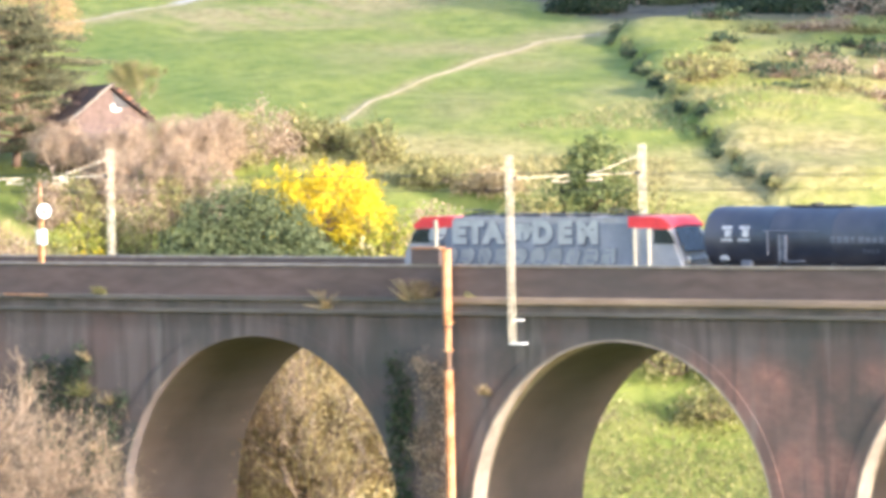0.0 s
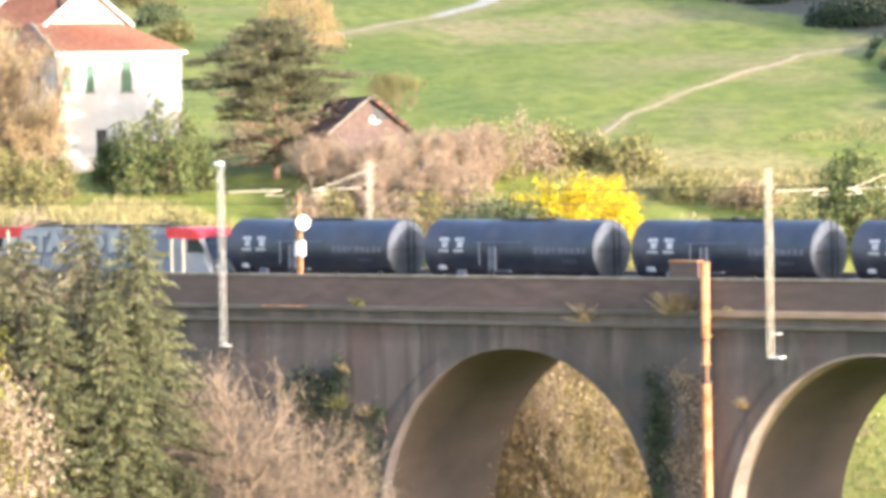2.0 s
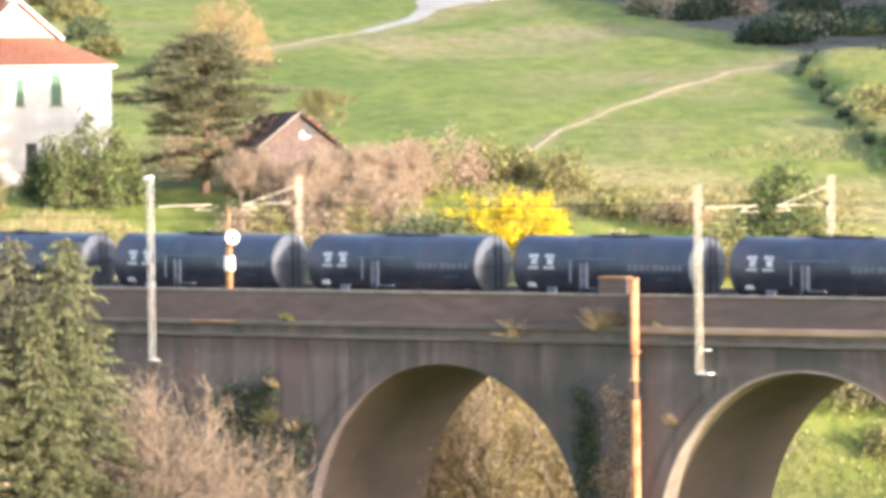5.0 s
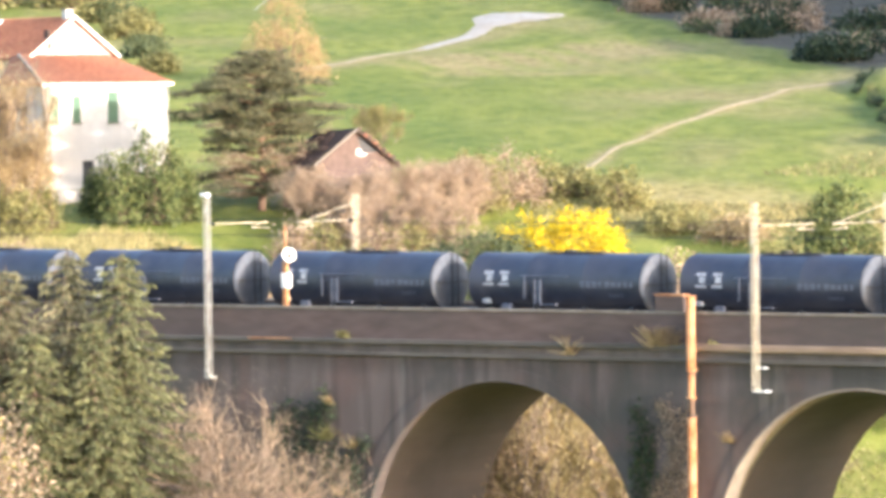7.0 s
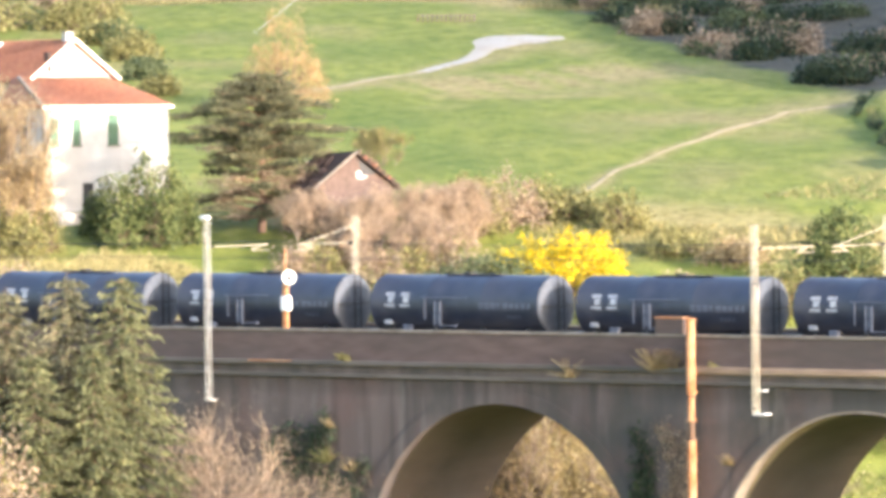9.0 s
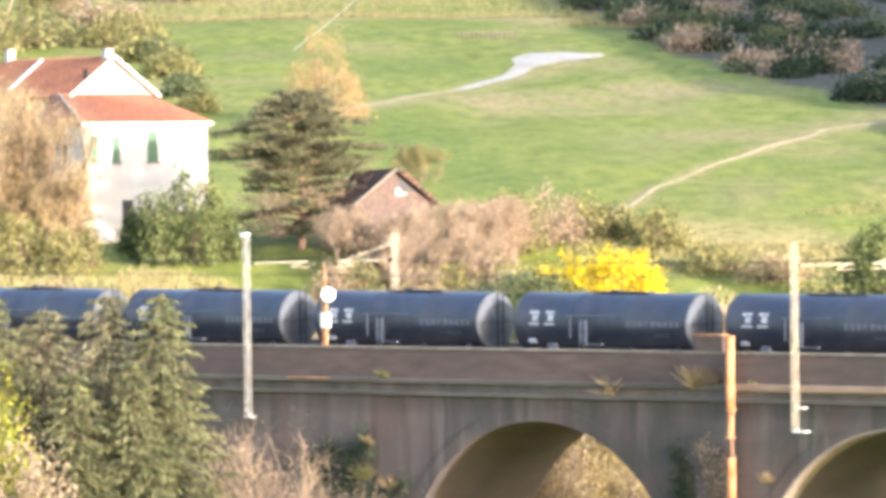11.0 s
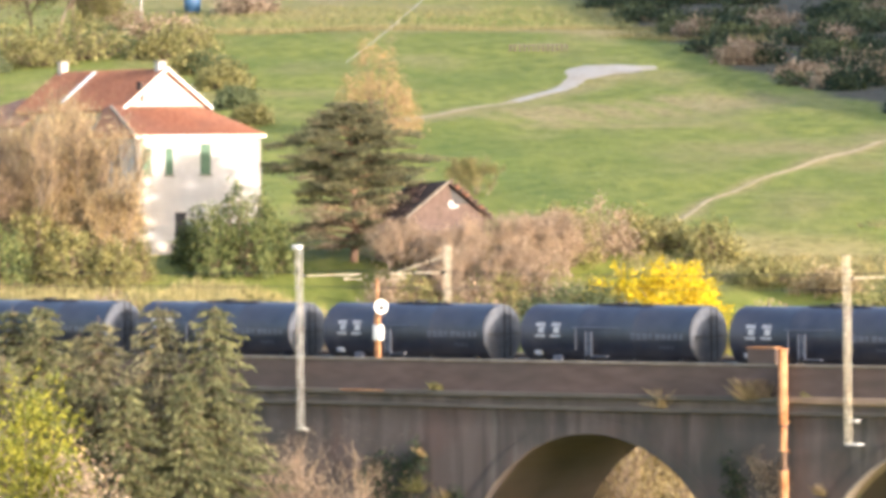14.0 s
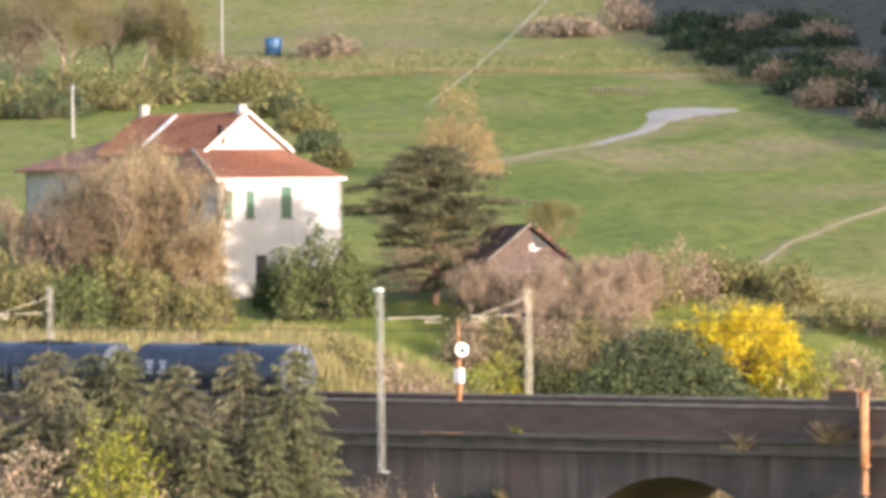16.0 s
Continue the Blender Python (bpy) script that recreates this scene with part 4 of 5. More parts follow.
def house():
    base = 27.2
    root = thing("house", pose(-29.35, 440, base, 0, 0, HOUSE_TURN), "white plastered farmhouse with terracotta roofs and green shutters", "house")
    L, D, H = 10.9, 5.0, 8.25
    # x runs along the lit wall, y into the house
    holes = [(0.5, 1.3, 5.3, 7.3), (2.5, 3.2, 5.3, 7.3), (5.55, 6.5, 5.3, 7.6), (3.3, 4.3, 0.3, 2.5)]
    lit = wall_with_holes("wall", L, H, holes, PLASTER, root, pose(0, 0, 0))
    tagged(lit, "sunlit white plaster wall")
    # shutters on the two left openings stand closed, so that each shows as a green leaf
    for x0, x1, z0, z1 in holes[:3]:
        win = part("window", boxed(x0, x1, 0.2, 0.26, z0, z1), GLASS_DARK, root, "upper window behind green shutters")
        sh = part("shutter", boxed(x0 + 0.02, x1 - 0.02, 0.02, 0.09, z0, z1), SHUTTER, root, "green louvred shutter")
        for k in range(10):
            part("slat", boxed(x0 + 0.1, x1 - 0.1, -0.01, 0.018, z0 + 0.1 + k * (z1 - z0 - 0.2) / 10, z0 + 0.16 + k * (z1 - z0 - 0.2) / 10), SHUTTER, sh)
        part("window_sill", boxed(x0 - 0.1, x1 + 0.1, -0.12, 0.1, z0 - 0.12, z0, bevel=0.02), STONE, win)
    # black panel stands in for the doorway's dark inside
    part("door", boxed(3.3, 4.3, 0.15, 0.22, 0.3, 2.5), BLACK, root, "black panel standing for the doorway's dark inside")
    wall_with_holes("wall", D, H, [(1.6, 2.6, 4.9, 6.7)], PLASTER, root, pose(0, D, 0, 0, 0, -90))
    wall_with_holes("wall", D, H, [], PLASTER, root, pose(L, 0.0, 0, 0, 0, 90))
    wall_with_holes("wall", L, H, [], PLASTER, root, pose(L, D, 0, 0, 0, 180))
    o = 0.3
    t0, t1, rise = 0.9, 8.6, 2.15
    front = [(-o, -o, H), (L + o, -o, H), (t1, D, H + rise), (t0, D, H + rise)]
    sl = roof_slab("roof", front, root, ROOF)
    tile_ribs(sl, front[0], front[1], front[2], front[3])
    sl = roof_slab("roof", [(-o, D + 1, H), (-o, -o, H), (t0, D, H + rise), (t0, D + 1, H + rise)], root, ROOF)
    sl = roof_slab("roof", [(L + o, -o, H), (L + o, D + 1, H), (t1, D + 1, H + rise), (t1, D, H + rise)], root, ROOF)
    part("eaves_board", boxed(-o, L + o, -o - 0.03, -o + 0.02, H - 0.2, H - 0.02), WHITE, root, "white eaves board")
    part("hip_ridge", tube(bmesh.new(), (-o, -o, H + 0.05), (t0, D, H + rise + 0.05), 0.14), STONE, root, "pale mortared hip ridge")
    part("drainpipe", tube(bmesh.new(), (0.45, -0.1, 0), (0.45, -0.1, H), 0.06), CREAM, root, "cream drainpipe")
    # taller block behind, its gable over the lower roof
    g0, g1, M, HM, GR = 2.2, 9.1, 16.0, 10.4, 2.65
    mid = (g0 + g1) / 2
    wall_with_holes("gable_wall", g1 - g0, HM, [], PLASTER, root, pose(g0, D + 0.02, 0), gable=GR)
    wall_with_holes("wall", M, HM, [(2, 3, 7, 8.6), (6, 7, 7, 8.6), (10, 11, 7, 8.6)], PLASTER_OLD, root, pose(g0, D + M, 0, 0, 0, -90))
    for x in (2, 6, 10):
        part("window", boxed(g0 + 0.2, g0 + 0.25, D + M - x - 1, D + M - x, 7, 8.6), GLASS_DARK, root, "shaded upper window")
    wall_with_holes("wall", M, HM, [], PLASTER, root, pose(g1, D, 0, 0, 0, 90))
    for a in (-1, 1):
        e = mid + a * (g1 - g0 + 1.0) / 2
        drop = HM + GR - (HM + GR - HM) * (g1 - g0 + 1.0) / (g1 - g0) + 0.2
        ring = [(e, D - 0.4, drop), (mid, D - 0.4, HM + GR + 0.2), (mid, D + M, HM + GR + 0.2), (e, D + M, drop)]
        sl = roof_slab("roof", ring, root, ROOF)
        tile_ribs(sl, ring[0], ring[3], ring[2], ring[1])
    part("barge_board", finish(prism(bmesh.new(), [(g0 - 0.5, D - 0.42, HM - 0.25), (mid, D - 0.42, HM + GR + 0.12), (g1 + 0.5, D - 0.42, HM - 0.25), (g1 + 0.5, D - 0.42, HM - 0.02), (mid, D - 0.42, HM + GR + 0.34), (g0 - 0.5, D - 0.42, HM - 0.02)], (0, 0.05, 0))), WHITE, root, "white barge board")
    ch = part("chimney", boxed(mid - 0.3, mid + 0.3, D + 0.4, D + 1.0, HM + GR - 0.3, HM + GR + 0.75), PLASTER, root, "white plastered chimney")
    part("chimney_cap", boxed(mid - 0.4, mid + 0.4, D + 0.3, D + 1.1, HM + GR + 0.75, HM + GR + 0.85), STONE, ch)
    ch = part("chimney", boxed(mid - 0.3, mid + 0.3, D + M - 1.2, D + M - 0.6, HM + GR - 0.3, HM + GR + 1.0), PLASTER_OLD, root)
    part("chimney_cap", boxed(mid - 0.38, mid + 0.38, D + M - 1.3, D + M - 0.5, HM + GR + 1.0, HM + GR + 1.1), STONE, ch)
    part("flue", boxed(mid - 2.2, mid - 1.9, D + 0.0, D + 0.5, HM + 0.4, HM + 1.9), ROOF_OLD, root, "dark flue on the roof edge")
    part("roof_flashing", finish(prism(bmesh.new(), [(g0 + 0.2, D + 9.6, HM + 0.45), (mid - 0.3, D + 9.6, HM + GR + 0.1), (mid - 0.3, D + 10.0, HM + GR + 0.1), (g0 + 0.2, D + 10.0, HM + 0.45)], (0, 0, 0.12))), WHITE, root, "white flashing across the roof")
    # low wing at the far end
    W0, W1, HL = D + M, D + M + 9, 9.2
    wall_with_holes("wall", W1 - W0, HL, [], PLASTER_OLD, root, pose(g0 - 1.5, W1, 0, 0, 0, -90))
    wall_with_holes("wall", g1 - g0 + 3, HL, [], PLASTER_OLD, root, pose(g1 + 1.5, W1, 0, 0, 0, 180))
    ring = [(g0 - 2.2, W0 - 4, HL), (mid, W0 - 0.1, HL + 2.2), (mid, W1 - 4, HL + 2.2), (g0 - 2.2, W1 + 0.6, HL)]
    sl = roof_slab("roof", ring, root, ROOF)
    ring2 = [(g0 - 2.2, W1 + 0.6, HL), (mid, W1 - 4, HL + 2.2), (g1 + 2.2, W1 + 0.6, HL)]
    roof_slab("roof", ring2, root, ROOF)
    part("terrace_wall", boxed(-3, L + 3, -6, -5.6, -2, 0.4), PLASTER_OLD, root, "low garden wall")
    return root


house()


def shed():
    x, y = -6.3, 430.0
    root = thing("shed", pose(x, y, 25.0, 0, 0, 30), "ruined brown stone barn with a dark sagging roof", "barn")
    w, h, g, d = 6.2, 4.5, 2.25, 5.2
    wall_with_holes("gable_wall", w, h, [(2.3, 3.2, 1.0, 2.6)], SHED_WALL, root, pose(-w / 2, 0, 0), gable=g)
    wall_with_holes("wall", d, h, [], SHED_WALL, root, pose(-w / 2, d, 0, 0, 0, -90))
    wall_with_holes("wall", d, h, [], SHED_WALL, root, pose(w / 2, 0, 0, 0, 0, 90))
    for a in (-1, 1):
        over = 0.5 if a > 0 else 0.35
        fall = 0.3 if a > 0 else 0.2
        ring = [(a * (w / 2 + over), -0.45, h - fall), (0, -0.45, h + g + 0.14), (-0.1, d + 0.3, h + g - 0.1), (a * (w / 2 + over + (2.0 if a < 0 else 0)), d + 0.3, h - fall - (1.4 if a < 0 else 0.05))]
        sl = roof_slab("roof", ring, root, ROOF_OLD, 0.22, "dark weathered roof slope")
        bm = bmesh.new()
        rng = random.Random(4 + a)
        for k in range(26):
            t, q = rng.random(), rng.random() * 0.85
            p = Vector(ring[0]).lerp(Vector(ring[3]), t).lerp(Vector(ring[1]).lerp(Vector(ring[2]), t), q)
            tube(bm, p, p + (Vector(ring[1]) - Vector(ring[0])).normalized() * 0.5, 0.13, 0.12, 6)
        tagged(part("loose_tiles", bm, ROOF_OLD if a < 0 else ROOF, sl), kind="stuff")
    bm = bmesh.new()
    tube(bm, (-w / 2 - 0.5, -0.5, h - 0.25), (0, -0.5, h + g + 0.1), 0.09)
    part("verge_beam", bm, STONE, root, "pale weathered verge beam")
    # no opening here: a flat black board gives the hole its darkness
    part("gap", finish(prism(bmesh.new(), [(0.25, -0.03, h + 1.95), (0.5, -0.03, h + 0.75), (0.8, -0.03, h + 0.62), (1.9, -0.03, h + 0.72)], (0, 0.04, 0))), BLACK, root, "black board standing for the dark gap under the verge")
    part("patch", finish(prism(bmesh.new(), [(0.1, -0.06, h + 0.85), (0.15, -0.06, h + 0.42), (0.6, -0.06, h + 0.36), (1.1, -0.06, h + 0.55), (0.55, -0.06, h + 0.62), (0.45, -0.06, h + 0.95)], (0, 0.05, 0))), PLASTER, root, "pale broken board in the gable")
    for k in range(9):
        t = k / 9
        x, z = t * (w / 2 + 0.4), h + g + 0.2 - t * (g + 0.45)
        part("verge_tile", boxed(x, x + 0.3, -0.62, -0.3, z - 0.2 + 0.05 * math.sin(k * 2.3), z + 0.02 + 0.06 * math.sin(k * 3.1), bevel=0.03), ROOF_OLD, root)
    return root


shed()

# ---- trees and shrubs ----


def leaves(name, centres, spread, per, size, mat, parent, seed, squash=(1, 1, 1), label="", droop=0.0, along=None, slim=0.42):
    """Many small leaf sprays, gathered in clumps about the given centres."""
    rng = np.random.default_rng(seed)
    centres = np.asarray(centres, float).reshape(-1, 3)
    c = np.repeat(centres, per, axis=0)
    n = len(c)
    spread = np.repeat(np.broadcast_to(np.asarray(spread, float), (len(centres),)), per)[:, None]
    off = rng.normal(size=(n, 3)) * spread * np.asarray(squash) * 0.6
    p = c + off
    a = rng.normal(size=(n, 3))
    if along is not None:
        a = a * 0.33 + np.repeat(np.asarray(along, float), per, axis=0)
    a[:, 2] -= droop
    a /= np.linalg.norm(a, axis=1)[:, None]
    b = np.cross(a, rng.normal(size=(n, 3)))
    b /= np.linalg.norm(b, axis=1)[:, None]
    s = (size * rng.uniform(0.55, 1.35, n))[:, None]
    a, b = a * s, b * s * slim
    v = np.stack([p - a, p + b * 0.9, p + a, p - b * 0.9], 1).reshape(-1, 3)
    f = np.arange(n * 4).reshape(n, 4)
    return tagged(mesh_part(name, v, f, mat, parent, label), kind="stuff")


def sticks(name, segs, mat, parent, sides=4, label=""):
    """Tapered branches from (a, b, r0, r1) rows, joined in one mesh."""
    A = np.array([s[0] for s in segs], float)
    B = np.array([s[1] for s in segs], float)
    r0 = np.array([s[2] for s in segs])[:, None]
    r1 = np.array([s[3] for s in segs])[:, None]
    d = B - A
    d /= np.linalg.norm(d, axis=1)[:, None] + 1e-9
    ref = np.where(np.abs(d[:, 2:3]) > 0.9, [[1.0, 0, 0]], [[0, 0, 1.0]])
    u = np.cross(d, ref)
    u /= np.linalg.norm(u, axis=1)[:, None]
    w = np.cross(d, u)
    ring0, ring1 = [], []
    for k in range(sides):
        t = 2 * math.pi * k / sides
        o = u * math.cos(t) + w * math.sin(t)
        ring0.append(A + o * r0)
        ring1.append(B + o * r1)
    v = np.stack(ring0 + ring1, 1).reshape(-1, 3)
    n = len(segs)
    base = (np.arange(n) * sides * 2)[:, None]
    f = np.concatenate([base + np.array([[k, (k + 1) % sides, sides + (k + 1) % sides, sides + k]]) for k in range(sides)], 0)
    return mesh_part(name, v, f, mat, parent, label, smooth=True)


def grow(rng, a, way, length, radius, depth, out, spread=0.6, rise=0.15, kids=(2, 4), shrink=0.68, tips=None, bend=0.16):
    """Branches that fork and thin out, as rows for sticks()."""
    p = np.array(a, float)
    d = np.array(way, float)
    n = 3 if depth > 1 else 2
    for k in range(n):
        d = d + rng.normal(size=3) * bend
        d[2] += rise * 0.3
        d /= np.linalg.norm(d)
        q = p + d * length / n
        out.append((p, q, radius * (1 - 0.28 * k / n), radius * (1 - 0.28 * (k + 1) / n)))
        p = q
        if depth > 0 and k < n - 1 and rng.random() < 0.65:
            e = d + rng.normal(size=3) * spread
            e[2] += rise
            grow(rng, p, e / np.linalg.norm(e), length * shrink * rng.uniform(0.7, 1.0), radius * 0.5, depth - 1, out, spread, rise, kids, shrink, tips, bend)
    if depth <= 0:
        if tips is not None:
            tips.append(p)
        return
    for _ in range(rng.integers(kids[0], kids[1] + 1)):
        e = d + rng.normal(size=3) * spread
        e[2] += rise
        grow(rng, p, e / np.linalg.norm(e), length * shrink * rng.uniform(0.75, 1.1), radius * 0.62, depth - 1, out, spread, rise, kids, shrink, tips, bend)


def bare_tree(m, height, label, seed, twig, depth=5, width=0.6, stems=1, category="bare tree", haze=None, haze_size=0.16, group="", name="bare_tree"):
    """A leafless tree or shrub: trunk, limbs and a mesh of fine twigs; haze adds buds and dead leaves."""
    rng = np.random.default_rng(seed)
    root = thing(name, m, label, category, group)
    limbs, tips = [], []
    for k in range(stems):
        lean = rng.normal(size=3) * (0.12 if stems == 1 else 0.4)
        lean[2] = 1
        first = height * 0.30
        grow(rng, rng.normal(size=3) * (0, 0, 0) if stems == 1 else np.append(rng.normal(size=2) * height * 0.08, 0), lean / np.linalg.norm(lean), first, height * (0.015 if stems == 1 else 0.010), depth, limbs, width, 0.16 if stems == 1 else 0.25, (2, 3) if stems == 1 else (2, 4), 0.76 if stems == 1 else 0.70, tips)
    thick = [s for s in limbs if s[2] > height * 0.0055]
    fine = [s for s in limbs if s[2] <= height * 0.0055]
    fine = [(a, b, max(r0, 0.010), max(r1, 0.006)) for a, b, r0, r1 in fine]
    if stems == 1:
        sticks("trunk", thick, twig, root, 6)
    else:
        tagged(sticks("stem_mass", thick, twig, root, 5), kind="stuff")
    if fine:
        tagged(sticks("twig_mass", fine, twig, root, 3, "fine bare twigs"), kind="stuff")
    if haze is not None and tips:
        t = np.array(tips)
        leaves("crown", t, height * 0.05, 9 if depth == 4 else 6, haze_size * 0.66, haze, root, seed + 5)
    return root


def spruce(m, height, width, label, seed, mat=None, group=""):
    rng = np.random.default_rng(seed)
    root = thing("spruce", m, label, "spruce tree", group)
    sticks("trunk", [((0, 0, height * k / 6), (0, 0, height * (k + 1) / 6), 0.36 * (1 - k / 6.2), 0.36 * (1 - (k + 1) / 6.2)) for k in range(6)], BARK, root, 8)
    segs, centres, size, ways = [], [], [], []
    z = height * 0.06
    while z < height * 0.985:
        t = z / height
        reach = width / 2 * (1 - t) ** 0.64 + 0.15
        n = 9 if t < 0.8 else 6
        turn = rng.random() * 6.28
        for k in range(n):
            a = turn + 6.283 * k / n + rng.normal() * 0.15
            r = reach * rng.uniform(0.72, 1.14)
            tip = np.array((math.cos(a) * r, math.sin(a) * r, z - r * rng.uniform(0.22, 0.42)))
            base = np.array((0, 0, z + 0.05))
            segs.append((base, tip, 0.05, 0.012))
            m_count = max(3, int(r / 0.33))
            for j in range(m_count):
                q = (j + 0.9) / m_count
                centres.append(base + (tip - base) * q + np.array((0, 0, -0.05 * r * math.sin(q * 3.1))))
                size.append(0.17 + 0.17 * (1 - abs(q - 0.6)))
                ways.append((math.cos(a) + rng.normal() * 0.35, math.sin(a) + rng.normal() * 0.35, -0.35))
        z += 0.46 + 0.3 * (1 - t)
    sticks("branchwork", segs, BARK, root, 3)
    leaves("crown", centres, size, 12, 0.20, mat or SPRUCE, root, seed + 1, (1.1, 1.1, 0.45), droop=0.35, along=ways, slim=0.24)
    return root


def clumps_in(rng, n, rx, ry, h, power=0.5, shape="dome"):
    out = []
    while len(out) < n:
        p = rng.uniform(-1, 1, 3)
        if shape == "dome":
            q = np.array((p[0], p[1], abs(p[2])))
            r = np.linalg.norm(q)
            if r < 1 and r > rng.random() ** power * 0.9 - 0.1:
                out.append((q[0] * rx, q[1] * ry, q[2] * h))
        elif shape == "cone":
            z = abs(p[2])
            if math.hypot(p[0], p[1]) < (1 - z) ** 0.75 + 0.06:
                out.append((p[0] * rx, p[1] * ry, z * h))
        else:
            q = np.linalg.norm(p)
            if q < 1 and q > 0.35:
                out.append((p[0] * rx, p[1] * ry, (p[2] * 0.5 + 0.5) * h))
    return np.array(out)


def shrub(m, rx, ry, h, mat, label, seed, category="shrub", shape="dome", n=150, per=16, size=0.2, clump=0.55, name="shrub", twig=None, group="", droop=0.0, uneven=0.16):
    rng = np.random.default_rng(seed)
    root = thing(name, m, label, category, group)
    pts = clumps_in(rng, n, rx, ry, h, shape=shape)
    pts += np.array([noise.noise_vector(Vector(p) * 0.55 + Vector((seed, 0, 0))) for p in pts]) * min(rx, h) * uneven
    pts[:, 2] = np.maximum(pts[:, 2], 0.1)
    segs = []
    for p in pts[:: max(1, len(pts) // 40)]:
        base = np.array((p[0] * 0.18, p[1] * 0.18, 0.0))
        mid = base + (p - base) * 0.5 + np.array((0, 0, 0.12 * h))
        segs += [(base, mid, 0.08, 0.045), (mid, p, 0.045, 0.012)]
    sticks("branchwork", segs, twig or BARK, root, 4)
    leaves("crown", pts, clump, max(8, int(per * 0.72)), size * 1.12, mat, root, seed + 1, droop=droop)
    return root


# foreground trees before the railway
def spruce_to(x, y, top, width, label, seed, mat=None):
    spruce(at(x, y), top - float(ground(x, y)), width, label, seed, mat, "grove of spruces")


spruce_to(-16.65, 309, 26.0, 13.5, "tall green spruce with a sharp top before the viaduct", 21)
spruce_to(-19.6, 310, 26.2, 13.0, "tall dull grey-green spruce before the viaduct", 22, GREY_SPRUCE)
spruce_to(-22.7, 309, 25.4, 12.5, "dull grey-green spruce with drooping boughs", 23, GREY_SPRUCE)
spruce_to(-25.5, 308, 26.0, 13.5, "broad olive-green spruce among others", 24)
spruce_to(-29.2, 306, 26.6, 14.0, "dull grey-green spruce at the grove's edge", 25, GREY_SPRUCE)
spruce_to(-27.2, 309.5, 26.1, 12.5, "broad olive-green spruce close to others", 35)
spruce_to(-18.0, 306, 22.6, 9.0, "olive-green spruce before taller ones", 26)
spruce_to(-21.0, 305, 22.4, 9.0, "olive-green spruce before taller ones", 28)
spruce_to(-27.2, 304, 23.6, 9.5, "dull grey-green spruce before taller ones", 29, GREY_SPRUCE)
spruce_to(-33.0, 307, 26.5, 12.0, "dull grey-green spruce at the grove's edge", 30, GREY_SPRUCE)
spruce_to(-37.5, 305, 26.5, 13.0, "olive-green spruce at the grove's edge", 34)
spruce_to(-24.0, 313, 24.4, 9.0, "dull grey-green spruce close behind others", 27, GREY_SPRUCE)
shrub(at(-23.6, 292), 3.5, 3.2, 23.4 - float(ground(-23.6, 292)), LIME, "yellow-green leafing tree before the spruces", 31, "tree", "cone", 620, 30, 0.17, 0.7, "young_tree")
shrub(at(-24.8, 291), 3.0, 3.0, 23.2 - float(ground(-24.8, 291)), LIME, "yellow-green leafing tree with a rounded crown", 36, "tree", "dome", 420, 26, 0.17, 0.7, "young_tree")
shrub(at(-22.0, 288), 3.6, 3.0, 16.5, RUSSET, "brown dry-leaved bush with a rounded top below the trees", 32, n=520, per=22, size=0.16)
shrub(at(-28.6, 288), 3.4, 3.0, 17.0, RUSSET, "brown dry-leaved bush below the trees", 33, n=480, per=22, size=0.16)
for k, (x, y, h) in enumerate(((-11.8, 311, 22.6), (-9.8, 309, 18.0), (-10.9, 312, 19.0), (-12.9, 309, 18.0))):
    bare_tree(at(x, y), h, "leafless pale-branched tree before the viaduct", 41 + k, PALE_TWIG, 6, 0.58, 1, haze=RUSSET, haze_size=0.07, group="bare trees before the viaduct")
bare_tree(at(-7.6, 307), 12.5, "leafless tangled pale shrub below the abutment", 46, PALE_TWIG, 5, 0.7, 5, "bare shrub", name="bare_shrub")

# beyond the arches
for k, (x, y, h, mt) in enumerate(((7.2, 352, 22.0, BUDDING), (3.6, 352, 19.0, BUDDING), (9.8, 354, 21.0, BUDDING), (5.4, 350, 20.0, TAN), (11.8, 353, 19.0, BUDDING), (8.4, 350, 17.0, BUDDING))):
    bare_tree(at(x, y), h * 1.08, "pale bushy tree seen through the viaduct arch", 51 + k, PALE_TWIG, 4, 0.42, 6, "tree", haze=mt, haze_size=0.17, name="budding_tree", group="trees beyond the arch")
shrub(at(5.6, 350), 4.6, 3.5, 8.0, BUDDING, "dense tan shrub beyond the arch", 57, n=420, per=22, size=0.15)
shrub(at(9.0, 348.6), 3.6, 2.6, 21.5, BUDDING, "tall weeping tree with olive-gold buds beyond the arch", 58, "tree", "cone", 900, 34, 0.16, 0.6, "budding_tree", droop=1.0, twig=PALE_TWIG)
shrub(at(5.8, 347.6), 3.6, 2.4, 16.5, BUDDING, "tan twiggy tree with a rounded crown beyond the arch", 59, "tree", "dome", 800, 34, 0.15, 0.55, "budding_tree", droop=0.8, twig=PALE_TWIG)
for k, (x, y, rx, h) in enumerate(((31, 390, 3.5, 3.2), (36, 388, 3.5, 3.0), (40, 385, 3.0, 2.8), (27, 393, 3.0, 2.6), (33, 384, 2.5, 2.0))):
    shrub(at(x, y), rx, 2.0, h, OLIVE, "olive hedge beyond the arch", 155 + k, n=160, per=20, size=0.15, group="hedge beyond the arch")

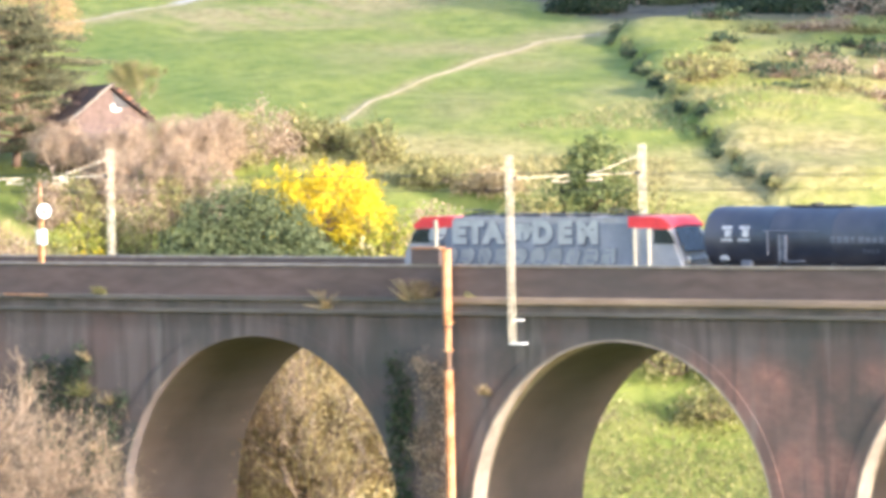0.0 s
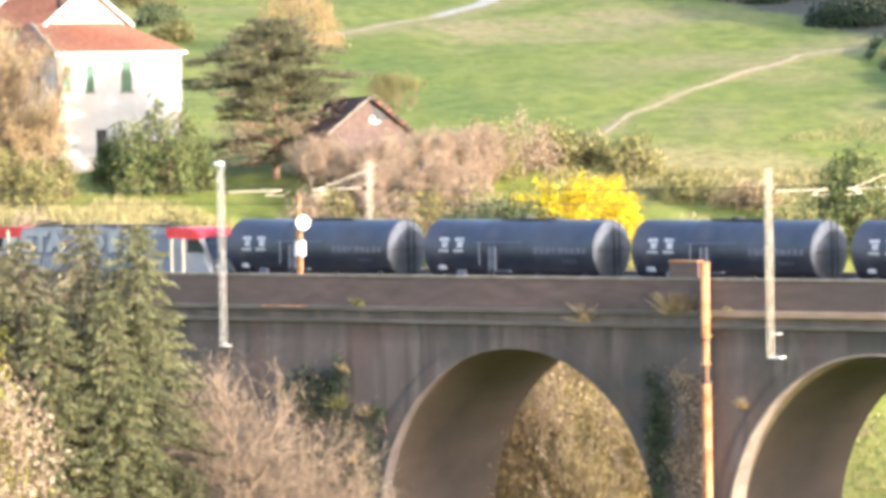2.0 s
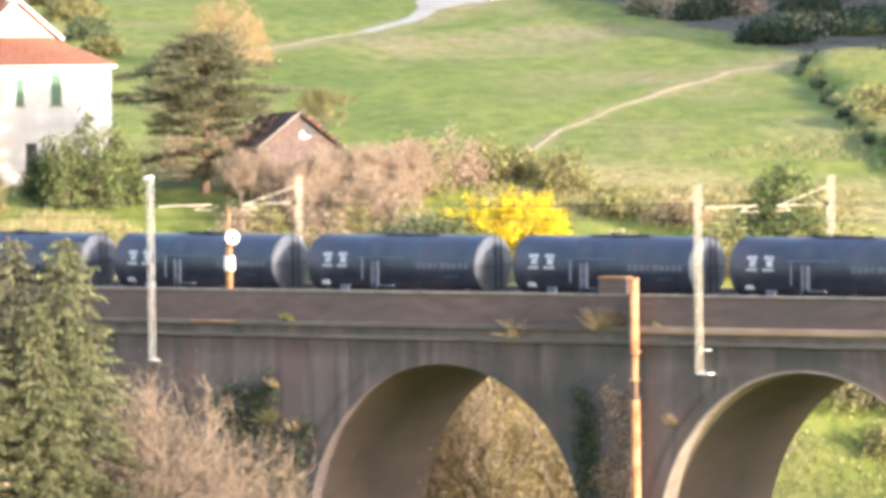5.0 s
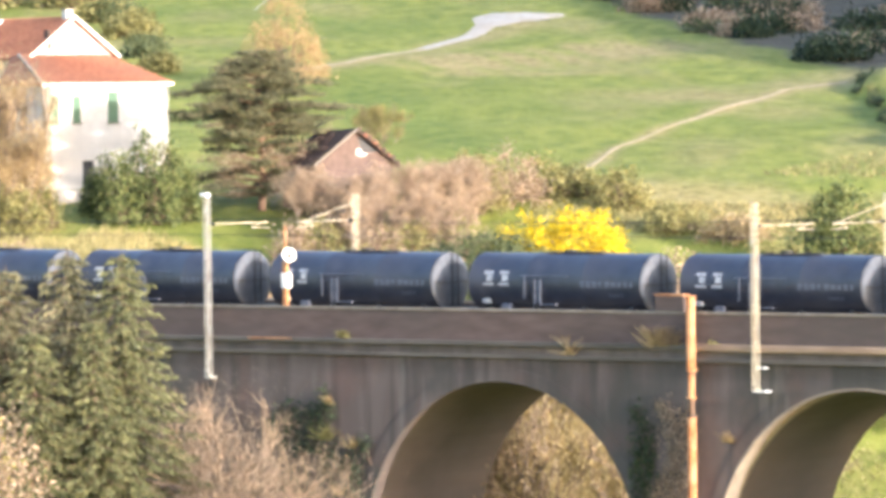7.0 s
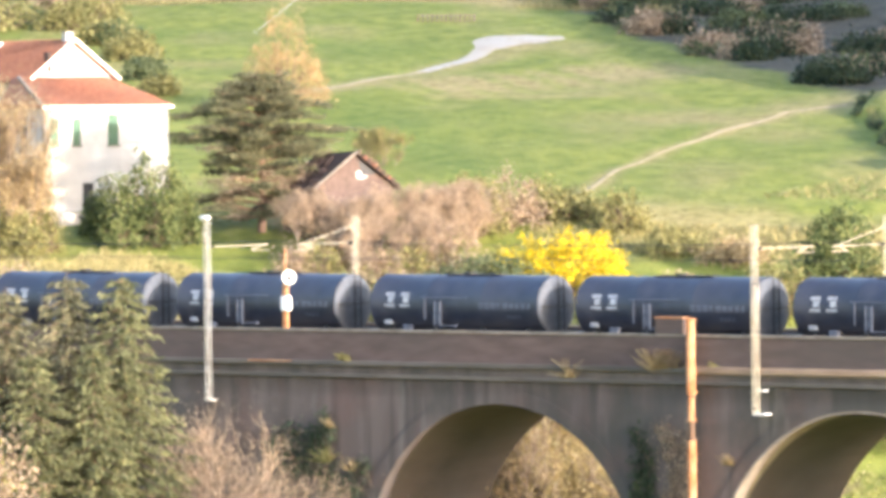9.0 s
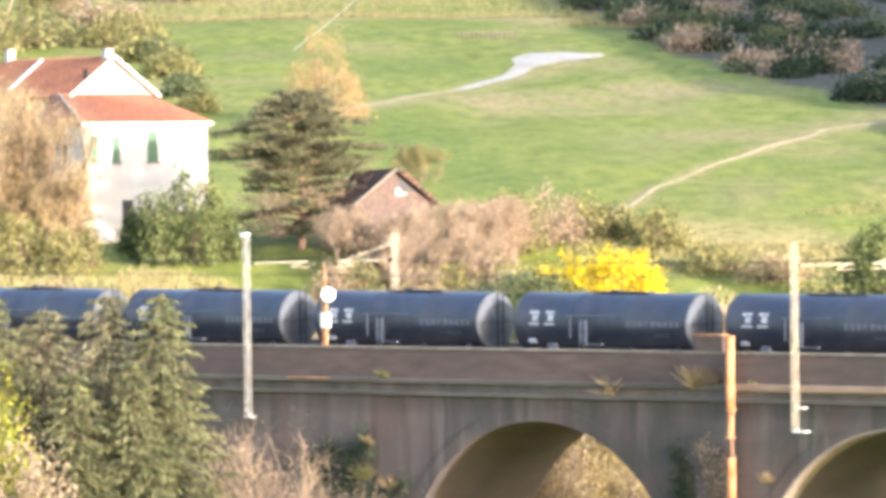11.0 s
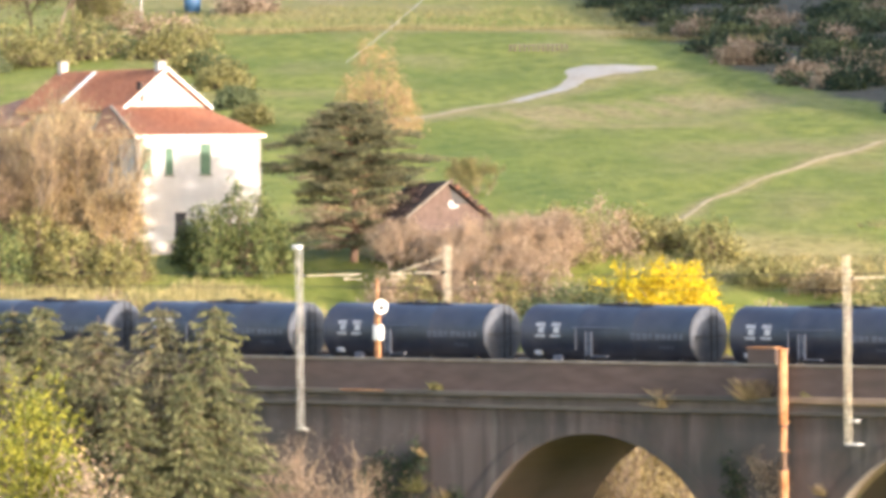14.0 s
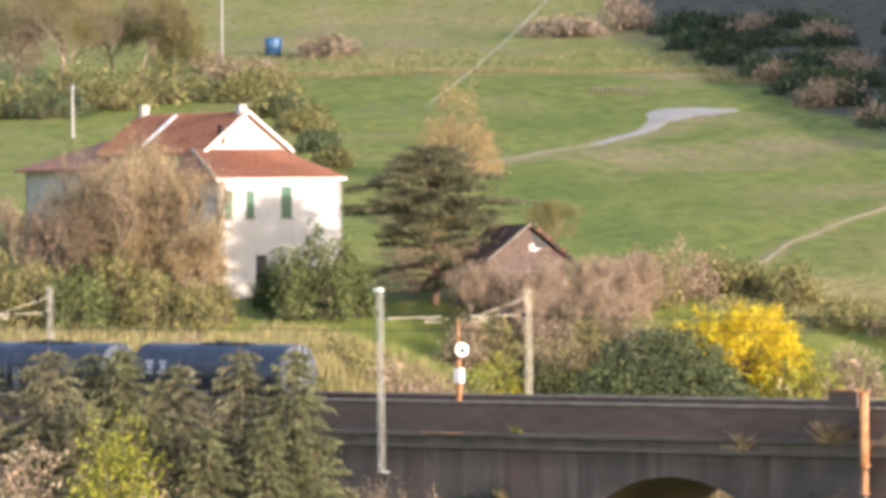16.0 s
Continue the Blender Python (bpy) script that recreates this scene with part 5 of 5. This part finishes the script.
# behind the railway
shrub(at(3.0, 399), 7.2, 3.4, 8.6, DOME, "large rounded olive-green evergreen shrub", 61, n=2300, per=24, size=0.15, clump=0.45, uneven=0.05)
shrub(at(9.0, 412), 4.3, 3.2, 5.4, YELLOW, "bright yellow flowering forsythia bush", 62, "forsythia", n=420, per=22, size=0.15, clump=0.5, name="forsythia")
shrub(at(11.6, 409), 2.4, 2.2, 4.6, YELLOW, "bright yellow flowering forsythia bush", 64, "forsythia", n=170, per=18, size=0.15, clump=0.45, name="forsythia")
shrub(at(5.6, 414), 2.8, 2.2, 4.2, YELLOW, "bright yellow flowering forsythia bush", 63, "forsythia", n=150, per=18, size=0.15, clump=0.45, name="forsythia")
for k, (x, y, h, w) in enumerate(((-9.5, 423, 5.6, 2.6), (-7.2, 421, 5.4, 2.8), (-4.6, 422, 5.8, 2.8), (-2.2, 424, 5.6, 2.6), (0.2, 425, 5.6, 2.4), (2.2, 427, 5.4, 2.4), (-6.0, 417, 5.6, 2.6), (-0.8, 418, 5.4, 2.6))):
    bare_tree(at(x, y), h * 1.12, "leafless brown thicket of fine twigs", 70 + k, BROWN_TWIG, 4, 0.6, 5, "bare shrub", haze=RUSSET, haze_size=0.12, group="brown thicket", name="bare_shrub")
for k, (x, y, rx, h, mt) in enumerate(((2.4, 430, 2.8, 4.8, OLIVE), (5.0, 433, 2.6, 4.2, RUSSET), (7.2, 436, 2.6, 3.0, OLIVE), (9.6, 436, 2.6, 2.2, OLIVE), (13.0, 432, 2.2, 3.0, OLIVE), (16.5, 424, 2.6, 1.8, OLIVE), (20.5, 421, 2.8, 1.6, TAN), (-8.0, 404, 2.2, 4.6, LIME), (-6.0, 406, 2.4, 5.2, OLIVE), (-3.4, 404, 2.4, 5.4, OLIVE), (-11.8, 397, 3.0, 4.4, RUSSET), (-15.2, 395, 3.2, 4.0, RUSSET), (-19.0, 394, 3.2, 3.6, OLIVE), (-9.0, 399, 2.6, 4.6, OLIVE), (12.6, 404, 3.0, 4.6, LIME), (16.2, 406, 3.2, 4.4, RUSSET), (23.0, 410, 3.2, 3.8, OLIVE), (31.0, 410, 3.4, 3.8, OLIVE))):
    shrub(at(x, y), rx, rx * 0.8, h, mt, "scrubby lineside shrub, half dry", 90 + k, n=150, per=18, size=0.16, group="lineside scrub")
for k in range(8):
    shrub(at(-10.5 + k * 2.1, 414 + (k % 3)), 1.9, 1.6, 3.4 + 0.6 * math.sin(k * 2.3), (RUSSET, OLIVE, RUSSET)[k % 3], "low brown undergrowth before the thicket", 750 + k, n=130, per=20, size=0.12, group="undergrowth")
for k in range(7):
    shrub(at(-42 + k * 3.6, 391 - k * 0.6), 2.2, 1.6, 2.6 + 0.5 * math.sin(k * 1.9), (OLIVE, RUSSET, OLIVE)[k % 3], "scrubby bush before the reeds", 760 + k, n=120, per=18, size=0.13, group="bushes before the reeds")
shrub(at(-7.4, 400), 1.3, 1.0, 4.8, YELLOW, "small yellow flowering bush by the track", 111, "forsythia", n=40, per=12, size=0.13, clump=0.35, name="forsythia")
shrub(at(27.6, 412), 2.9, 2.6, 6.9, YEW, "dark green rounded evergreen tree", 112, "tree", "dome", 420, 26, 0.17, 0.5, "evergreen_tree")
shrub(at(25.2, 412), 2.4, 2.0, 4.4, YEW, "dark green evergreen shrub", 113, n=120, per=20, size=0.18)


def reeds(m, lx, ly, count, h, label, seed, mat):
    rng = np.random.default_rng(seed)
    x, y = rng.uniform(-lx, lx, count), rng.uniform(-ly, ly, count)
    wm = np.array(m)
    wx = wm[0, 3] + wm[0, 0] * x + wm[0, 1] * y
    wy = wm[1, 3] + wm[1, 0] * x + wm[1, 1] * y
    z = ground(wx, wy) - wm[2, 3]
    hh = h * rng.uniform(0.55, 1.1, count)
    a = np.stack([x, y, z], -1)
    tip = a + np.stack([rng.normal(size=count) * 0.28, rng.normal(size=count) * 0.28, hh], -1)
    side = np.stack([np.cos(x * 40), np.sin(x * 40), np.zeros(count)], -1) * 0.035
    mid = (a + tip) / 2 + rng.normal(size=(count, 3)) * 0.08
    v = np.stack([a - side, a + side, mid + side * 1.2, mid - side * 1.2, tip + side * 0.3, tip - side * 0.3], 1).reshape(-1, 3)
    b = (np.arange(count) * 6)[:, None]
    f = np.concatenate([b + [[0, 1, 2, 3]], b + [[3, 2, 4, 5]]], 0)
    return tagged(mesh_part("reeds", v, f, mat, None, label, m), label, "reeds", kind="stuff")


reeds(pose(-33, 396, 24, 0, 0, -22), 24, 5.0, 20000, 2.7, "strip of tall dry straw-coloured reeds behind the railway", 120, REED)
reeds(pose(-16, 402, 23.0, 0, 0, -10), 9, 4.5, 8000, 2.3, "dry straw-coloured reeds behind the railway", 121, REED)

for k, (x, y, a, lx, ly, n, h) in enumerate(((-12, 681, -4, 30, 3.0, 4000, 0.5), (20, 664, -28, 12, 3.0, 1600, 0.5), (50, 470, 60, 34, 11.0, 6000, 0.35), (20, 428, -12, 14, 5.0, 4000, 0.4), (-18, 700, 0, 30, 16, 4000, 0.5))):
    reeds(pose(x, y, float(ground(x, y)), 0, 0, a), lx, ly, n, h, "dry straw-coloured tall grass along the bank", 720 + k, REED)

reeds(pose(34, 372, float(ground(34, 372)), 0, 0, -10), 16, 13, 12000, 0.32, "rough olive grass on the bank beyond the arches", 735, OLIVE)

# around the house


def pine(m):
    root = thing("pine_tree", m, "spreading dull green pine with layered boughs and brown dead sprays", "pine tree")
    rng = np.random.default_rng(131)
    h = 11.8
    segs = [((0.15 * math.sin(k), 0, h * k / 6), (0.15 * math.sin(k + 1), 0, h * (k + 1) / 6), 0.34 * (1 - k / 6.6), 0.34 * (1 - (k + 1) / 6.6)) for k in range(6)]
    centres, dead, ends = [], [], []
    for z in np.arange(1.4, h, 0.5):
        t = z / h
        reach = np.interp(t, [0, 0.15, 0.35, 0.66, 0.78, 0.9, 1.0], [2.8, 4.6, 5.4, 6.1, 4.4, 3.0, 1.4])
        for k in range(7):
            a = 6.283 * (k + rng.random()) / 7
            r = reach * rng.uniform(0.55, 1.08)
            base = np.array((0, 0, z - 0.3))
            tip = np.array((math.cos(a) * r, math.sin(a) * r, z + r * rng.uniform(-0.07, 0.07)))
            mid = (base + tip) / 2 + np.array((0, 0, 0.05 * r)) + rng.normal(size=3) * 0.15
            segs += [(base, mid, 0.085, 0.05), (mid, tip, 0.05, 0.02)]
            lively = t > 0.55 or rng.random() < 0.38
            for j in range(int(r / 0.42) + 1):
                q = 0.35 + 0.68 * rng.random()
                p = mid + (tip - mid) * (q * 2 - 1) if q > 0.5 else base + (mid - base) * q * 2
                p = p + rng.normal(size=3) * (0.3, 0.3, 0.07)
                if lively:
                    centres.append(p)
                    ends.append((math.cos(a) * 0.6, math.sin(a) * 0.6, 0.5))
                else:
                    dead.append(p)
    sticks("trunk", segs, PINE_BARK, root, 6)
    leaves("crown", centres, 0.46, 46, 0.15, PINE, root, 132, (1.3, 1.3, 0.36), along=ends, slim=0.3)
    leaves("dry_sprays", dead, 0.55, 14, 0.14, RUSSET, root, 133, (1.2, 1.2, 0.6), "brown dry sprays", slim=0.25)
    return root


pine(at(-13.1, 431.4))
shrub(at(-14.2, 543), 4.2, 4.2, 9.6, OCHRE, "tan cone-shaped leafless larch", 141, "larch tree", "cone", 300, 44, 0.11, 0.55, "larch_tree", droop=0.3)
for k, (x, y, rx, h) in enumerate(((-23.9, 428, 1.6, 4.8), (-21.6, 427, 2.0, 7.0), (-19.6, 428, 2.0, 6.2), (-25.0, 430, 1.2, 3.4), (-20.4, 425, 2.0, 5.8), (-18.3, 427, 1.6, 4.6), (-22.8, 425, 1.8, 5.4))):
    shrub(at(x, y), rx, rx, h, YEW, "upright dark green evergreen beside the house", 150 + k, "evergreen", "cone", 170, 22, 0.15, 0.42, "evergreen_shrub", group="evergreens at the house", droop=0.4)
for k, (x, y, h, mt) in enumerate(((-33.0, 424, 14.6, TAN), (-32.0, 423, 12.4, TAN), (-34.8, 425, 9.6, TAN), (-31.4, 422, 7.4, TAN), (-38.6, 425, 9.2, RUSSET), (-42.2, 424, 9.6, RUSSET), (-36.4, 426, 9.0, TAN))):
    bare_tree(at(x, y), h * 1.16, "tall feathery half-bare willow beside the house", 160 + k, PALE_TWIG, 4, 0.20, 6, "willow", haze=mt, haze_size=0.14, group="willows at the house", name="willow")
for k, (x, y, rx, h, mt) in enumerate(((-35.6, 420, 2.8, 6.0, OLIVE), (-32.5, 417, 2.6, 5.0, OLIVE), (-37.5, 416, 2.6, 5.0, YEW), (-41, 418, 3.0, 5.5, OLIVE), (-29.5, 416, 2.0, 3.6, OLIVE), (-44, 420, 3, 6, OLIVE))):
    shrub(at(x, y), rx, rx, h, mt, "olive-green bush below the willows", 170 + k, n=220, per=22, size=0.15, group="bushes below the willows")

shrub(at(-29.6, 424), 1.6, 1.4, 5.4, TAN, "tan dry bush below the house corner", 178, n=150, per=20, size=0.13, droop=0.8)
shrub(at(-28.0, 423), 1.2, 1.2, 3.2, OLIVE, "olive bush below the house corner", 179, n=90, per=20, size=0.13)

bare_tree(at(-4.6, 480), 4.6, "rounded grey leafless shrub on the meadow", 187, PALE_TWIG, 4, 0.6, 5, "bare shrub", haze=OLIVE, haze_size=0.1, name="bare_shrub")
for k, (x, y, rx, h) in enumerate(((-38, 655, 4.0, 3.0), (-34, 622, 3.2, 2.4), (-31.5, 600, 2.8, 2.2), (-28.5, 575, 2.4, 1.9), (-26.4, 556, 2.0, 1.6), (-47, 650, 4.5, 3.6), (-53, 636, 4.5, 3.0), (-60, 628, 5.0, 3.2))):
    shrub(at(x, y), rx, rx * 0.9, h, DOME if k % 2 else OLIVE, "green scrub on the bank behind the house", 820 + k, n=190, per=18, size=0.2, clump=0.6, group="scrub behind the house")

# upper slope
for k, (x, y, h) in enumerate(((-62, 664, 17), (-56, 668, 15), (-49, 671, 13), (-66, 660, 14), (-52, 676, 13))):
    bare_tree(at(x, y), h, "leafless tree on the upper slope", 180 + k, PALE_TWIG, 5, 0.55, 1, haze=OLIVE if k in (1, 4) else RUSSET, haze_size=0.25, group="upper bare trees")
for k, (x, y, rx, h, mt) in enumerate(((-57, 640, 6, 4.5, OLIVE), (-49, 642, 6, 4.5, OLIVE), (-44.5, 660, 4, 4.4, RUSSET), (-39.5, 660, 4, 3.4, RUSSET), (-40, 640, 3.5, 3.0, OLIVE), (-35, 622, 3, 2.4, OLIVE), (-31, 604, 2.6, 2.2, OLIVE), (-64, 630, 5, 4, OLIVE), (-34, 712, 4, 2.2, RUSSET), (-6, 742, 6, 2.4, RUSSET), (1.5, 752, 4, 4, RUSSET))):
    shrub(at(x, y), rx, rx * 0.7, h, mt, "low scrub on the upper slope", 190 + k, n=150, per=14, size=0.26, clump=0.8, group="upper scrub")
# dark growth added to draw the shaded face of the gully's bank
for k in range(58):
    y = 534 - k * 2.02
    x = float(np.interp(y, [410, 419, 427, 438, 484, 535], [42.5, 40.9, 38.1, 37.5, 36.9, 37.5]) + 0.5 * math.sin(y * 0.9) + 0.35 * math.sin(y * 0.37)) + 0.15 * math.sin(k * 2.1)
    shrub(at(x + 0.1, y, -0.35), 0.35 + 0.15 * (k % 3 == 0), 1.5, 0.7 + 0.25 * math.sin(k * 1.7), (IVY, IVY, OLIVE, IVY, DOME)[k % 5], "low dark growth added as the gully bank's shadow line", 610 + k, n=36, per=16, size=0.12, clump=0.3, group="gully growth")
# added scrub, its dark leaves deepen the hill's shade
for k in range(110):
    rng = random.Random(300 + k)
    y = rng.uniform(548, 765)
    x = 1.5 + np.interp(y, [545, 560, 590, 617, 690, 761], [38, 34.5, 28, 22, 11.5, 3]) + rng.uniform(0, 1) ** 1.5 * 42
    shrub(at(x, y), rng.uniform(1.6, 4.5), 2.6, rng.uniform(0.4, 1.8), rng.choice((DOME, IVY, IVY, IVY, DOME, RUSSET)), "dark scrub added to deepen the hill's shade", 230 + k, n=110, per=14, size=0.28, clump=0.95, group="shaded scrub")
for k in range(40):
    rng = random.Random(400 + k)
    y = rng.uniform(440, 545)
    x = rng.uniform(40, 62) * y / 480
    shrub(at(x, y), rng.uniform(1.0, 3.4), 1.2, rng.uniform(0.4, 1.3), rng.choice((RUSSET, OLIVE, OLIVE, IVY)), "low dry scrub on the rough slope", 260 + k, n=50, per=12, size=0.2, clump=0.5, group="rough scrub")


for k, (x, y, h) in enumerate(((-60, 655, 15), (-53, 660, 14), (-46, 662, 11))):
    bare_tree(at(x, y), h, "leafless pale-trunked tree above the house", 780 + k, PALE_TWIG, 6, 0.5, 1, haze=OLIVE, haze_size=0.16, group="upper bare trees")


def pole(x, y, h, label):
    root = thing("utility_pole", at(x, y), label, "utility pole", "poles on the slope")
    part("shaft", tube(bmesh.new(), (0, 0, -0.3), (0, 0, h), 0.17, 0.12, 10), CONCRETE, root)
    part("crossarm", boxed(-0.5, 0.5, -0.05, 0.05, h - 0.4, h - 0.3), GALV, root)


pole(-54.7, 602, 5.4, "pale concrete utility pole behind the house")
pole(-44.2, 674, 12.0, "tall pale utility pole on the upper slope")


def bin_tank():
    root = thing("water_tank", at(-40.8, 716), "blue plastic water tank on the upper slope", "water tank")
    part("tank", revolve([(-0.1, 0.7), (0, 0.95), (1.9, 1.05), (2.05, 0.9), (2.1, 0.3)], 20), BLUE, root, m=pose(0, 0, 0.1, 0, -90, 0))


BLUE = material("blue_plastic", (0.03, 0.09, 0.20), (0.06, 0.15, 0.28), 2, 0.4, 0.05)
bin_tank()
bm = bmesh.new()
for k in range(10):
    tube(bm, (-17 + 1.7 * k, 545 + 22 * k, 41 + 2.7 * k + 0.06 * (k - 5) ** 2), (-17 + 1.7 * (k + 1), 545 + 22 * (k + 1), 41 + 2.7 * (k + 1) + 0.06 * (k - 4) ** 2), 0.035, n=5)
tagged(part("power_line", bm, GALV, None, "thin pale power line climbing the slope"), category="power line")


def fence():
    root = thing("fence", pose(0, 0, 0), "weathered wooden paling fence on the slope", "fence")
    for k in range(13):
        x, y = -2.4 + 6.1 * k / 12, 648.0
        z = float(ground(x, y))
        part("post", boxed(x - 0.09, x + 0.09, y - 0.05, y + 0.05, z - 0.2, z + 0.8), SHED_WALL, root)
    part("rail", tube(bmesh.new(), (-2.4, 648, float(ground(-2.4, 648)) + 0.7), (3.7, 648, float(ground(3.7, 648)) + 0.7), 0.05), STONE, root)


fence()

# growth on the masonry


def on_wall(name, s0, s1, z0, z1, n, per, size, mat, label, seed, thick=0.25, ragged=1.0):
    rng = np.random.default_rng(seed)
    pts = []
    while len(pts) < n:
        s, z = rng.uniform(s0, s1), rng.uniform(z0, z1)
        edge = noise.noise(Vector((s * 0.5, z * 0.35, seed))) * ragged
        u = abs((s - (s0 + s1) / 2) / (s1 - s0) * 2)
        w = (z - z0) / (z1 - z0)
        if edge * 1.4 + 0.72 > max(u ** 1.5, w ** 3 * 1.1):
            pts.append((s, -0.12 - rng.random() * thick, z))
    root = thing(name, TRACK, label, "climbing plant")
    leaves("foliage", pts, 0.4, per, size, mat, root, seed + 1, (1, 0.35, 1.2))
    segs = [((p[0] + 0.2, -0.06, p[2] - 1.2), p, 0.03, 0.012) for p in pts[::12]]
    tagged(sticks("branchwork", segs, BARK, root, 4), kind="stuff")
    return root


on_wall("ivy", -13.5, -4.4, 2.0, 17.4, 900, 14, 0.11, IVY, "dark ivy climbing the viaduct abutment", 281)
on_wall("ivy", 13.2, 14.8, 2.0, 17.0, 240, 12, 0.13, IVY, "dark ivy on the viaduct pier", 283)
on_wall("dry_creeper", 14.6, 17.4, 2.0, 18.6, 420, 16, 0.09, RUSSET, "brown dry creeper on the viaduct pier", 285)
leaves_tufts = ((-8.2, 16.6, TAN, 24, 0.5), (-8.6, 14.6, OLIVE, 70, 0.9), (-6.6, 14.2, TAN, 30, 0.7), (-7.6, 11.5, TAN, 26, 0.6), (20.0, 15.2, TAN, 40, 0.6), (15.2, 20.1, TAN, 160, 1.1), (16.2, 20.3, RUSSET, 110, 0.9), (-7.0, 20.4, OLIVE, 50, 0.4), (9.1, 19.7, TAN, 26, 0.9), (19.0, 20.4, OLIVE, 8, 0.3))
for k, (s, z, mt, n, h) in enumerate(leaves_tufts):
    root = thing("grass_tuft", TRACK @ pose(s, -0.3, z), "dry grass tuft rooted in the cornice", "grass tuft", "tufts on the cornice")
    rng = np.random.default_rng(290 + k)
    segs = [((rng.normal() * 0.2, 0, 0), (rng.normal() * 0.6 * h, -0.15 - rng.random() * 0.3, h * rng.uniform(0.2, 1.2)), 0.03, 0.012) for _ in range(n)]
    tagged(sticks("grass_clump", segs, mt, root, 3), kind="stuff")


def motions():
    """The train runs through at an even speed."""
    times = [0, 2, 4, 6, 8, 10, 12, 14, 16]
    walk(LOCO, [(t, TRACK @ pose(21.95 - SPEED * t, 3.6, RAIL)) for t in times])
    for ob, s in zip(WAGONS, WAGONS_AT):
        walk(ob, [(t, TRACK @ pose(s - SPEED * t, 3.6, RAIL)) for t in times])


motions()
